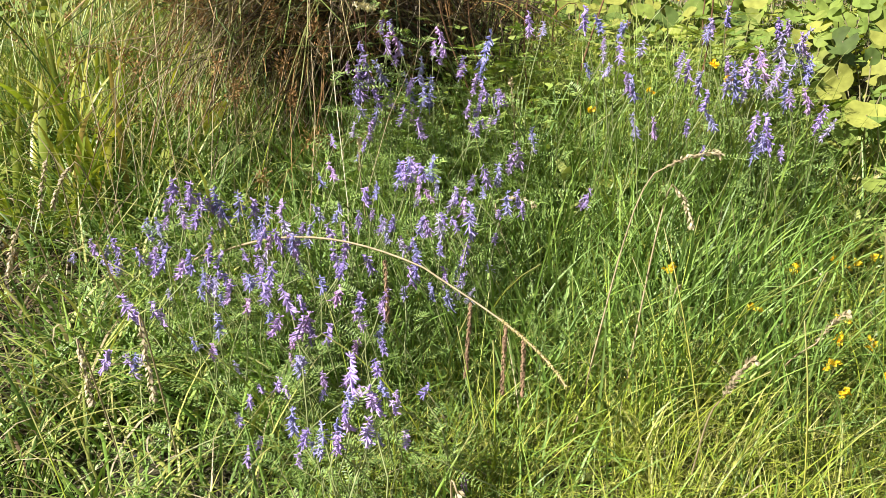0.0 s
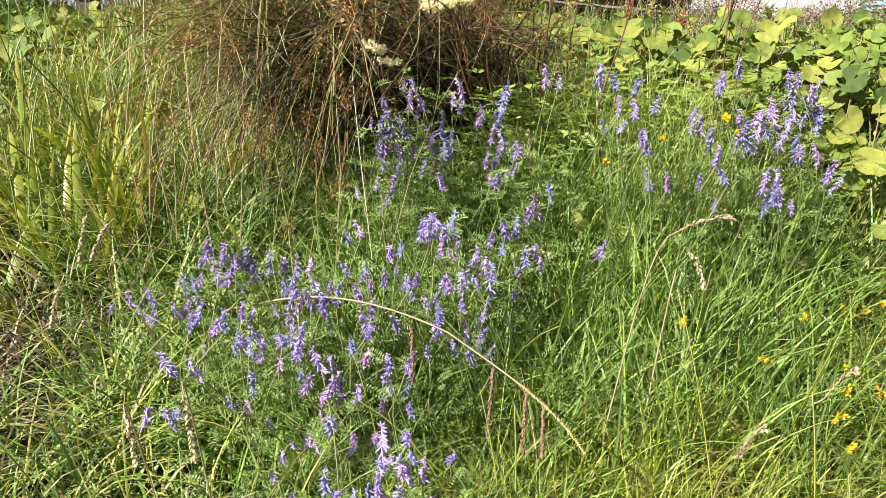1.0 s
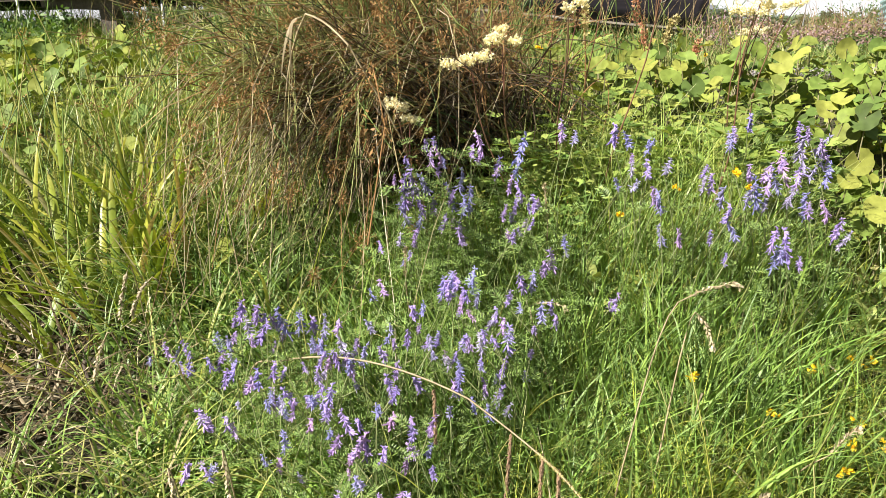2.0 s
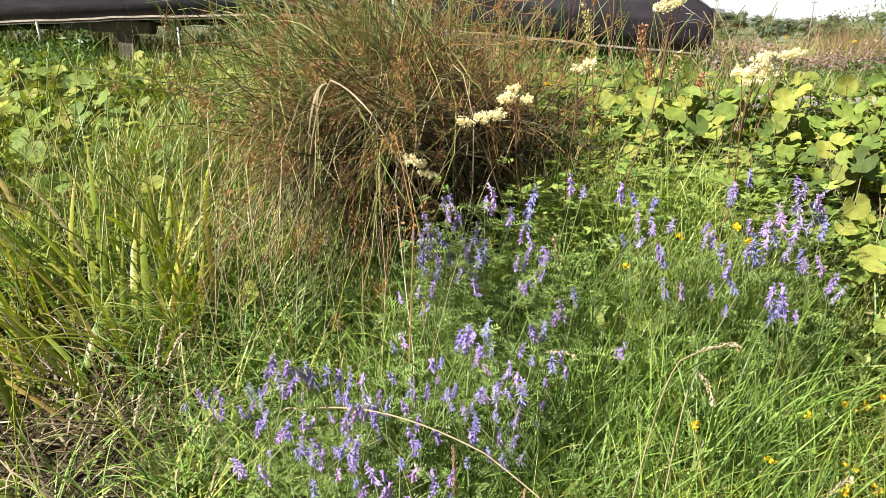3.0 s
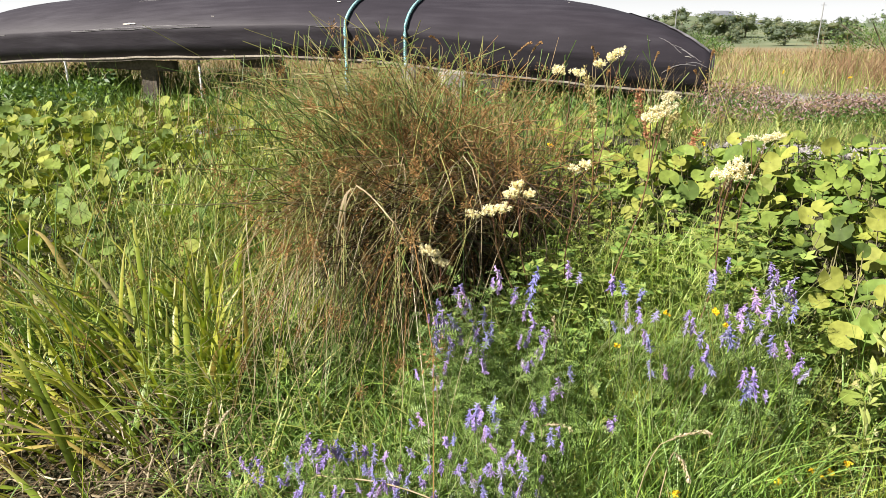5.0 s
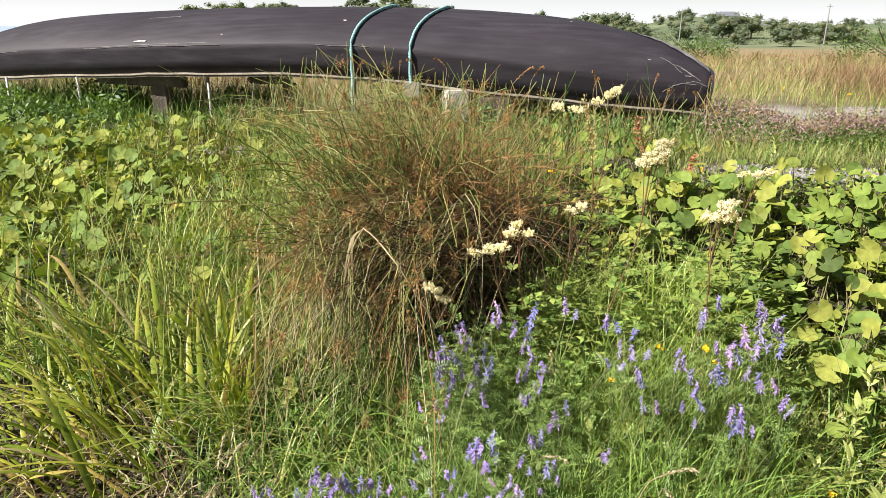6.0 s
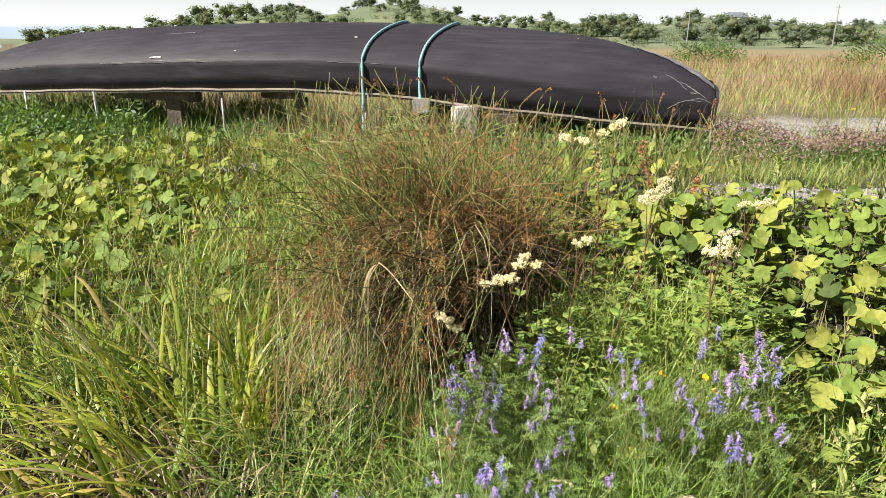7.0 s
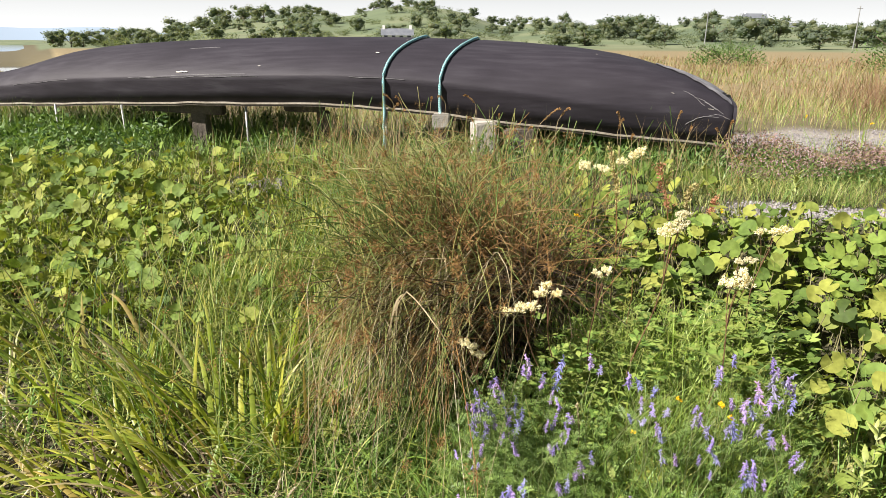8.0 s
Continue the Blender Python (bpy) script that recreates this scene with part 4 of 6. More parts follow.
# gravel lying on the track
def build_gravel():
    b = np.concatenate([scatter(9000, 0.8, 3.0, 2.6, 3.6, lambda x, y: gravel_share(x, y)), scatter(4000, -2.2, -1.0, 2.8, 3.8, lambda x, y: gravel_share(x, y)), scatter(7000, 1.0, 5.5, 5.0, 6.9, lambda x, y: gravel_share(x, y))])
    n = len(b)
    r = R.uniform(0.004, 0.014, n)
    o = np.array([(1, 0, 0), (0, 1, 0), (-1, 0, 0), (0, -1, 0), (0, 0, 0.8), (0, 0, -0.6)])
    v = b[:, None] + np.array([0, 0, 0.012]) + o[None] * r[:, None, None] * R.uniform(0.6, 1.3, (n, 6, 1))
    t = np.array([(0, 1, 4), (1, 2, 4), (2, 3, 4), (3, 0, 4), (1, 0, 5), (2, 1, 5), (3, 2, 5), (0, 3, 5)])
    f = (np.arange(n)[:, None, None] * 6 + t[None]).reshape(-1, 3)
    tagged(new("gravel", mesh_np("gravel", v.reshape(-1, 3), f, M["pebble"], smooth=False)), "grey crushed gravel on the track", "gravel", kind="stuff")


build_gravel()


# ---- rush tussock ----
def build_tussock():
    cx, cy = -0.26, 1.92
    t = tagged(new("rush_tussock"), "large shaggy tussock of brown and green rushes", "rush")
    t.location = (cx, cy, float(height(cx, cy)))

    def draw(p, rad, name, mat, label):
        n = len(p)
        k = R.choice(n, n // 7, False)
        p[k, 6:] += (p[k, 6:] - p[k, 5:6]) * R.normal(0, 0.4, (len(k), 1, 3))
        u = np.linspace(0, 1, p.shape[1])
        v, f, al = tubes(p, (rad * R.uniform(0.65, 1.4, n))[:, None] * (1.05 - 0.7 * u[None]), 3)
        tagged(part(name, mesh_np(name, v - np.array(t.location), f, M[mat], al), t, label), kind="stuff")
        return p

    def bez(a, b, c, d, wild):
        """Curved stems from four sets of points, each with a slow waver of its own."""
        u = np.linspace(0, 1, 10)[None, :, None]
        a, b, c, d = (q[:, None] for q in (a, b, c, d))
        p = a * (1 - u) ** 3 + 3 * b * u * (1 - u) ** 2 + 3 * c * u * u * (1 - u) + d * u ** 3
        ph, fr = R.uniform(0, 6.28, (len(p), 1, 3)), R.uniform(2, 7, (len(p), 1, 3))
        return p + wild * u * np.sin(ph + fr * u) * R.uniform(0, 1, (len(p), 1, 1))

    def root(n, x0=-0.3, sx=0.17, y0=1.9, sy=0.11):
        b = np.stack([R.normal(x0, sx, n), R.normal(y0, sy, n), np.zeros(n)], 1)
        b[:, 2] = height(b[:, 0], b[:, 1]) - 0.02
        return b

    def curtain(locks, per, rad, name, mat, label, full=(0.5, 1.06), wild=0.17):
        """Locks of stems that rise, arch forwards and hang down over the bank."""
        n = locks * per
        rep = lambda q: np.repeat(q, per, 0)
        jit = lambda s: R.normal(0, s, n)
        a = rep(root(locks, -0.22, 0.15)) + np.stack([jit(0.03), jit(0.03), 0 * jit(1)], 1)
        tipx = np.clip(rep(-0.36 + 0.6 * (a[::per, 0] + 0.22) + R.normal(0, 0.08, locks)) + jit(0.09), -0.56 + jit(0.05), -0.14 + jit(0.03))
        k = np.clip(rep(R.uniform(*full, locks)) + jit(0.07), 0.4, 1.12)
        ty = rep(R.normal(1.12, 0.07, locks)) + jit(0.05) + 0.25 * (1 - k)
        g = height(tipx, ty)
        d = np.stack([tipx, ty, g + 0.16 + np.abs(rep(0.5 * R.uniform(0.08, 1, locks)) + jit(0.11))], 1)
        b = a + np.stack([jit(0.08), jit(0.06) - 0.1, 0.47 * k + jit(0.05)], 1)
        c = np.stack([0.35 * a[:, 0] + 0.65 * tipx + jit(0.08), ty + 0.2 + jit(0.07), 0.44 + 0.47 * k + jit(0.06)], 1)
        return draw(bez(a, b, c, d, wild), rad, name, mat, label)

    def dome(n, rad, name, mat, label, lo, hi, rise=(0.4, 0.62), drop=(-0.1, 0.12), wild=0.06):
        """Stems that arch outwards from the top, between the headings lo and hi."""
        a = root(n, -0.27, 0.17, 1.95, 0.12)
        h = R.uniform(lo, hi, n)
        o = np.stack([np.cos(h), np.sin(h), 0 * h], 1)
        r = (R.uniform(0.12, 0.46, n) * (1 - 0.42 * np.maximum(0, np.cos(h))))[:, None]
        up = R.uniform(*rise, n)
        b = a + o * r * 0.25 + np.stack([R.normal(0, 0.04, n), R.normal(0, 0.04, n), up * 0.8], 1)
        c = a + o * r * 0.75 + np.stack([R.normal(0, 0.06, n), R.normal(0, 0.05, n), up * 1.02], 1)
        d = a + o * r * 1.25 + np.stack([R.normal(0, 0.09, n), R.normal(0, 0.07, n), up + R.uniform(*drop, n)], 1)
        return draw(bez(a, b, c, d, wild), rad, name, mat, label)

    F = -math.pi / 2
    ga = root(220, -0.35, 0.22, 2.0, 0.16)
    g = draw(arcs(ga, R.uniform(0, 6.28, 220), R.uniform(0.38, 0.74, 220), np.abs(R.normal(0.24, 0.2, 220)), R.uniform(0.0, 1.0, 220), 9, 1.7, 0.12), 0.0026, "green_stem", "rush_green", "green rush stems")
    g2 = dome(290, 0.0028, "leaning_green_stem", "rush_green", "green rush stems arching outwards", 1.8, 5.2, (0.4, 0.68))
    b1 = dome(280, 0.0027, "brown_stem", "rush_brown", "withered brown rush stems", -1.9, 1.9, (0.36, 0.6), (-0.22, 0.12), 0.14)
    b4 = dome(420, 0.0022, "tangled_stem", "rush_brown", "tangled withered rush stems", -2.0, 1.0, (0.25, 0.54), (-0.3, 0.05), 0.2)
    b7 = dome(160, 0.0028, "yellowed_stem", "rush_pale", "yellowed rush stems", 1.5, 5.0, (0.42, 0.72), (-0.1, 0.15))
    b2 = curtain(13, 7, 0.002, "hanging_brown_stem", "rush_brown", "brown rush stems drooping over the bank")
    b3 = curtain(17, 7, 0.0021, "hanging_green_stem", "rush_green", "green rush stems drooping over the bank")
    b5 = curtain(24, 6, 0.0021, "hanging_yellowed_stem", "rush_pale", "yellow-green rush stems drooping over the bank", (0.6, 1.06), 0.16)
    # inner dead stems, their dark colour standing in for the tussock's deep shade
    b8 = curtain(20, 8, 0.0022, "inner_stem", "rush_dead_shaded", "dead stems inside the tussock, darkened for its inner shade", (0.3, 0.72), 0.09)
    b9 = dome(800, 0.0028, "core_stem", "rush_dead_shaded", "matted dead stems at the heart of the tussock, coloured dark as shade", -2.0, 0.6, (0.22, 0.42), (-0.25, 0.0), 0.1)
    b6 = curtain(15, 6, 0.0019, "bleached_stem", "straw", "bleached straw-coloured rush stems", (0.7, 1.04), 0.18)
    # seed heads below the tips: loose sprays of small brown capsules
    def some(p, n, i):
        return p[R.choice(len(p), n, False), i]

    at = np.concatenate([some(g, 70, 8), some(g2, 40, 7), some(b1, 90, 7), some(b4, 30, 7), some(b2, 60, 8), some(b2, 40, 6), some(b3, 50, 8), some(b4, 60, 8), some(b7, 40, 8)])
    c = np.repeat(at, 80, 0)
    q = np.repeat(R.uniform(0.5, 1.4, len(at)), 80)[:, None]
    w = unit(len(c)) * R.uniform(0.05, 1.0, (len(c), 1)) * np.array([0.018, 0.018, 0.026]) * q
    v, f, a = leaflets(c + w, w + unit(len(c)) * 0.008, unit(len(c)), R.uniform(0.006, 0.012, len(c)), R.uniform(0.0016, 0.0032, len(c)))
    tagged(part("seed_head", mesh_np("seed_head", v - np.array(t.location), f, M["rush_seed"], a), t, "rusty brown rush seed heads"), kind="stuff")
    return t


build_tussock()
# loose rushes standing round the tussock
def build_rushes():
    b = np.concatenate([scatter(300, -1.1, 0.3, 2.0, 3.0), scatter(40, 0.3, 1.2, 2.6, 3.1), scatter(70, -1.6, -0.7, 1.1, 1.9)])
    n = len(b)
    p = arcs(b, R.uniform(0, 6.28, n), R.uniform(0.25, 0.64, n), np.abs(R.normal(0.2, 0.16, n)), R.uniform(0.0, 0.7, n), 6)
    stuff("loose_rushes", tubes(p, np.full(n, 0.0018)), "rush_green", "thin green rushes scattered round the tussock", "rush")
    pk = p[R.choice(n, 230, False), 5]
    c = np.repeat(pk, 44, 0)
    w = unit(len(c))
    stuff("rush_seed_heads", leaflets(c + w * R.uniform(0.003, 0.024, len(c))[:, None], w, unit(len(c)), R.uniform(0.005, 0.01, len(c)), np.full(len(c), 0.003)), "rush_seed", "rusty brown seed heads of scattered rushes", "rush")


build_rushes()


# ---- sword-leaved clump ----
def build_iris(cx, cy, n, dying, spread, lo, hi, head=None, lean=0.3, seed_lab="clump of broad sword-shaped yellow-green leaves"):
    t = tagged(new("iris_clump"), seed_lab, "iris", "iris clumps")
    t.location = (cx, cy, float(height(cx, cy)))
    b = np.stack([R.normal(cx, spread, n), R.normal(cy, spread * 0.7, n), np.zeros(n)], 1)
    b[:, 2] = height(b[:, 0], b[:, 1]) - 0.02
    hd = R.uniform(0, 6.28, n) if head is None else R.normal(head, 0.6, n)
    p = arcs(b, hd, R.uniform(lo, hi, n), np.abs(R.normal(lean, 0.24, n)), R.uniform(0.1, 1.5, n), 9, 2.2, 0.03)
    prof = np.clip(np.array([0.8, 0.95, 1, 1, 0.98, 0.92, 0.82, 0.65, 0.4, 0.03]), 0.02, 1)
    w = R.uniform(0.009, 0.021, n)
    k = int(n * (1 - dying))
    for i in range(n):
        nm, mt, lb = ("leaf", "iris_leaf", "") if i < k else ("dying_leaf", "iris_dying", "yellowing dying leaf blade")
        v, f, a = ribbons(p[i:i + 1], w[i:i + 1], prof, R.uniform(-0.6, 0.6, 1), 0.3)
        part(nm, mesh_np(nm, v - np.array(t.location), f, M[mt], a), t, lb)
    return t


build_iris(-0.76, 1.24, 34, 0.06, 0.07, 0.28, 0.5, None, 0.2)
build_iris(-1.0, 1.25, 54, 0.1, 0.12, 0.34, 0.6, 2.8, 0.65)
build_iris(-1.0, 1.04, 32, 0.22, 0.12, 0.3, 0.56, 3.1, 0.95)
build_iris(-1.3, 1.25, 54, 0.12, 0.17, 0.32, 0.56, 2.9, 0.75)
build_iris(-1.36, 1.0, 44, 0.18, 0.16, 0.3, 0.52, 3.1, 1.05)
build_iris(-1.75, 1.4, 50, 0.1, 0.2, 0.3, 0.52, 2.8, 0.75)
build_iris(-0.85, 1.5, 30, 0.08, 0.15, 0.24, 0.4, None, 0.4)


# ---- vetch ----
def raceme_mesh(name, mat, n):
    """One-sided spike of hanging florets, 1 m long before scaling: its foot at z = 0, its tip at z = 1."""
    vs, fs, o = [], [], 0
    for i in range(n):
        u = i / (n - 1)
        z0 = 0.14 + 0.84 * u
        size = (0.3 - 0.16 * u) * R.uniform(0.7, 1.25)
        a = R.normal(0, 1.15)
        droop = R.uniform(0.3, 1.25) + 0.25 * (1 - u) - (0.9 if u > 0.92 else 0)
        d = np.array([math.cos(a) * math.cos(droop), math.sin(a) * math.cos(droop), -math.sin(droop)])
        s = np.cross(d, [0, 0, 1.0])
        s /= np.linalg.norm(s) + 1e-9
        up = np.cross(s, d)
        ring = []
        for t, w, h in ((0.0, 0.013, 0.013), (0.55, 0.024, 0.034), (1.0, 0.031, 0.013)):
            c = np.array([0, 0, z0]) + d * size * t + up * 0.05 * t * t
            ring += [c + s * w, c + up * h, c - s * w, c - up * h * 0.6]
        tip = np.array([0, 0, z0]) + d * size * 0.95 + up * 0.07
        vs += ring + [tip]
        for j in range(2):
            b = o + j * 4
            fs += [(b + q, b + (q + 1) % 4, b + 4 + (q + 1) % 4, b + 4 + q) for q in range(4)]
        fs += [(o + 8, o + 9, o + 12, o + 12), (o + 9, o + 10, o + 12, o + 12)]
        o += 13
    me = bpy.data.meshes.new(name)
    me.from_pydata([tuple(v) for v in vs], [], [f if f[2] != f[3] else f[:3] for f in fs])
    me.materials.append(M[mat])
    for p in me.polygons:
        p.use_smooth = True
    me.update()
    return me


RAC = [raceme_mesh("raceme", "vetch_petal", 54) for _ in range(4)] + [raceme_mesh("raceme", "vetch_petal_old", 44) for _ in range(3)]


def vetch_leaf_geo(foot, way, length, pairs=8):
    """Feathery leaves: pairs of narrow leaflets along a midrib. foot, way (n, 3)."""
    n = len(foot)
    way = way / (np.linalg.norm(way, axis=1, keepdims=True) + 1e-9)
    side = np.cross(way, np.array([0, 0, 1.0]) + 0.5 * unit(n))
    side /= np.linalg.norm(side, axis=1, keepdims=True) + 1e-9
    nor = np.cross(side, way)
    L = np.asarray(length)[:, None]
    geo = []
    for i in range(pairs):
        u = (i + 0.6) / pairs
        c = foot + way * L * u - np.array([0, 0, 0.25]) * L * u * u
        for s in (1, -1):
            w = side * s + way * 0.45 + nor * R.normal(0.15, 0.2, (n, 1))
            geo.append(leaflets(c, w, nor, L[:, 0] * 0.26 * (1 - 0.35 * abs(u - 0.4)), L[:, 0] * 0.05))
    return join_geo(geo)


def build_vetch(spots, label, leafy=9):
    """A scrambling vetch plant: stems up to each flower spike, feathery leaves along them."""
    xs = np.array([s[:3] for s in spots])
    c = xs.mean(0)
    t = tagged(new("vetch_plant"), label, "vetch", "vetch plants")
    t.location = (c[0], c[1] + 0.03, float(height(c[0], c[1] + 0.03)))
    loc = np.array(t.location)
    paths, leaf_at, leaf_way = [], [], []
    for x, y, z, ln in spots:
        foot = np.array([x * 0.75 + c[0] * 0.25 + R.normal(0, 0.04), y + abs(R.normal(0.05, 0.04)), 0])
        foot[2] = float(height(foot[0], foot[1]))
        top = np.array([x, y, z - ln * 0.5])
        side = np.array([R.normal(0, 0.04), R.normal(0, 0.03), 0])
        u = np.linspace(0, 1, 8)[:, None]
        p = foot * (1 - u) + top * u + side * np.sin(u * math.pi) + R.normal(0, 0.003, (8, 3)) * np.sin(u * math.pi)
        paths.append(p)
        for k in range(leafy):
            q = p[int(R.randint(1, 8))]
            leaf_at.append(q + R.normal(0, 0.012 + 0.0008 * leafy, 3))
            a = R.uniform(0, 6.28)
            leaf_way.append([math.cos(a), math.sin(a), R.uniform(-0.1, 0.7)])
    P = np.array(paths)
    for p in P:
        v, f, a = tubes(p[None], np.full(1, 0.0011), 3)
        part("stem", mesh_np("stem", v - loc, f, M["vetch_stem"], a), t)
    la, lw = np.array(leaf_at), np.array(leaf_way)
    v, f, a = vetch_leaf_geo(la, lw, R.uniform(0.032, 0.058, len(la)) * np.clip(0.3 + 0.7 * la[:, 1], 0.55, 1.0))
    tagged(part("foliage", mesh_np("foliage", v - loc, f, M["vetch_leaf"], a), t, "feathery green vetch leaves"), kind="stuff")
    for x, y, z, ln in spots:
        me = RAC[R.randint(0, 7)] if R.uniform() < 0.75 else RAC[R.randint(0, 4)]
        w = R.uniform(0.9, 1.22) * (0.045 / max(ln, 0.02)) ** 0.45
        m = Matrix.Translation(Vector((x, y, z - ln * 0.5)) - t.location) @ pose(0, 0, 0, R.uniform(-24, 24), R.uniform(-24, 24), R.uniform(0, 360)) @ Matrix.Diagonal((ln * w, ln * w, ln, 1))
        part("flower_spike", me, t, "", m)
    return t


def vetch_patch(spots, crowd, leafy=9):
    """One plant, with younger, shorter spikes crowding round the tall ones."""
    young = [(x + R.normal(0, 0.024), y + R.normal(0, 0.02), z + R.normal(-0.014, 0.022), max(0.02, ln * R.uniform(0.55, 0.9))) for x, y, z, ln in spots for _ in range(2) if R.uniform() < crowd]
    build_vetch(spots + young, "scrambling vetch with spikes of blue-violet flowers among grass", leafy)


vetch_patch([(-0.10, 1.09, 0.54, 0.077), (-0.09, 1.08, 0.50, 0.055), (-0.10, 1.02, 0.46, 0.026), (-0.08, 1.04, 0.46, 0.037), (-0.04, 1.11, 0.64, 0.028), (-0.02, 1.11, 0.62, 0.050), (-0.09, 1.10, 0.60, 0.028), (-0.05, 1.10, 0.56, 0.050), (-0.04, 1.10, 0.51, 0.039), (0.01, 1.12, 0.56, 0.050), (-0.00, 1.10, 0.53, 0.055), (0.03, 1.12, 0.52, 0.061), (0.02, 1.05, 0.46, 0.037)], 0.6, 26)
vetch_patch([(0.06, 1.26, 0.62, 0.061), (0.09, 1.27, 0.56, 0.049), (0.13, 1.30, 0.60, 0.076), (0.13, 1.28, 0.56, 0.050), (0.15, 1.22, 0.52, 0.048), (0.10, 1.14, 0.49, 0.034), (0.13, 1.16, 0.50, 0.046), (0.16, 1.09, 0.48, 0.027), (0.12, 1.07, 0.46, 0.027), (0.17, 1.15, 0.51, 0.034), (0.21, 1.06, 0.41, 0.054), (0.23, 1.06, 0.45, 0.032), (0.19, 1.06, 0.40, 0.038), (0.16, 1.02, 0.38, 0.047)], 0.45, 26)
vetch_patch([(-0.11, 0.88, 0.41, 0.033), (-0.01, 0.92, 0.40, 0.048), (0.01, 0.93, 0.41, 0.034), (0.05, 0.93, 0.41, 0.044), (0.03, 0.88, 0.39, 0.037), (0.18, 0.93, 0.35, 0.039), (0.16, 0.85, 0.35, 0.018), (0.33, 1.02, 0.34, 0.038), (-0.06, 0.86, 0.38, 0.037), (-0.09, 0.80, 0.37, 0.020), (0.08, 0.83, 0.38, 0.036), (0.11, 0.90, 0.39, 0.029), (0.10, 0.82, 0.37, 0.031)], 0.6)
vetch_patch([(0.11, 0.81, 0.35, 0.053), (0.10, 0.81, 0.30, 0.040), (0.07, 0.81, 0.34, 0.036), (0.05, 0.82, 0.34, 0.031), (0.03, 0.82, 0.34, 0.036), (0.01, 0.80, 0.31, 0.031), (-0.01, 0.82, 0.34, 0.027), (-0.03, 0.81, 0.34, 0.027), (-0.06, 0.80, 0.35, 0.031), (0.09, 0.80, 0.25, 0.050), (0.08, 0.80, 0.26, 0.036), (0.06, 0.76, 0.25, 0.026), (0.03, 0.78, 0.28, 0.040), (0.02, 0.70, 0.27, 0.020), (-0.01, 0.65, 0.28, 0.031), (-0.03, 0.73, 0.31, 0.033), (-0.02, 0.58, 0.28, 0.029)], 0.6)
vetch_patch([(-0.07, 0.69, 0.32, 0.036), (-0.07, 0.73, 0.33, 0.033), (-0.09, 0.76, 0.34, 0.034), (-0.07, 0.64, 0.29, 0.027), (-0.09, 0.65, 0.30, 0.027), (-0.08, 0.62, 0.24, 0.027), (-0.13, 0.75, 0.34, 0.039), (-0.14, 0.73, 0.33, 0.038), (-0.16, 0.76, 0.34, 0.052), (-0.17, 0.76, 0.33, 0.039), (-0.18, 0.80, 0.37, 0.027), (-0.21, 0.81, 0.36, 0.041), (-0.25, 0.81, 0.37, 0.046), (-0.27, 0.81, 0.37, 0.056), (-0.29, 0.81, 0.37, 0.028), (-0.32, 0.80, 0.39, 0.047), (-0.35, 0.80, 0.39, 0.038)], 0.6)
vetch_patch([(-0.53, 0.88, 0.27, 0.033), (-0.48, 0.87, 0.28, 0.037), (-0.42, 0.82, 0.28, 0.030), (-0.37, 0.77, 0.29, 0.052), (-0.37, 0.79, 0.34, 0.033), (-0.39, 0.81, 0.33, 0.029), (-0.32, 0.73, 0.29, 0.032), (-0.30, 0.73, 0.30, 0.036), (-0.27, 0.69, 0.29, 0.026), (-0.28, 0.74, 0.31, 0.031), (-0.25, 0.68, 0.28, 0.025), (-0.23, 0.70, 0.29, 0.043), (-0.20, 0.69, 0.29, 0.029), (-0.18, 0.69, 0.29, 0.050), (-0.20, 0.75, 0.31, 0.035), (-0.32, 0.80, 0.35, 0.033)], 0.6)
vetch_patch([(-0.13, 0.64, 0.28, 0.044), (-0.12, 0.64, 0.24, 0.044), (-0.16, 0.64, 0.24, 0.032), (-0.13, 0.64, 0.22, 0.020), (-0.11, 0.60, 0.20, 0.027), (-0.24, 0.66, 0.23, 0.038), (-0.38, 0.69, 0.24, 0.041), (-0.33, 0.68, 0.23, 0.027), (-0.40, 0.63, 0.19, 0.036), (-0.38, 0.68, 0.15, 0.042), (-0.20, 0.66, 0.26, 0.021), (-0.25, 0.66, 0.19, 0.013)], 0.6)
vetch_patch([(-0.02, 0.46, 0.26, 0.048), (-0.02, 0.45, 0.24, 0.019), (0.01, 0.45, 0.24, 0.035), (0.02, 0.46, 0.25, 0.023), (0.03, 0.45, 0.23, 0.016), (-0.00, 0.43, 0.21, 0.035), (-0.03, 0.43, 0.20, 0.026), (-0.05, 0.45, 0.20, 0.027), (-0.10, 0.51, 0.17, 0.033), (-0.09, 0.50, 0.16, 0.025), (-0.19, 0.58, 0.07, 0.029), (-0.17, 0.57, 0.10, 0.020), (0.01, 0.47, 0.27, 0.019), (-0.17, 0.61, 0.16, 0.015), (0.04, 0.45, 0.19, 0.020)], 0.6)
vetch_patch([(0.11, 0.53, 0.07, 0.035), (-0.44, 0.67, -0.02, 0.035), (-0.43, 0.66, -0.04, 0.030), (-0.49, 0.67, -0.05, 0.042), (-0.31, 0.65, -0.00, 0.017), (-0.38, 0.66, -0.00, 0.025)], 0.6)
vetch_patch([(0.41, 1.06, 0.54, 0.049), (0.38, 1.07, 0.60, 0.038), (0.42, 1.06, 0.47, 0.050), (0.45, 1.06, 0.47, 0.039), (0.33, 1.08, 0.57, 0.027), (0.35, 1.07, 0.57, 0.027), (0.23, 1.24, 0.65, 0.049), (0.25, 1.21, 0.64, 0.030), (0.32, 1.13, 0.66, 0.045), (0.35, 1.12, 0.65, 0.034), (0.38, 1.10, 0.64, 0.034), (0.35, 1.08, 0.60, 0.033), (0.40, 1.06, 0.55, 0.038)], 0.22)
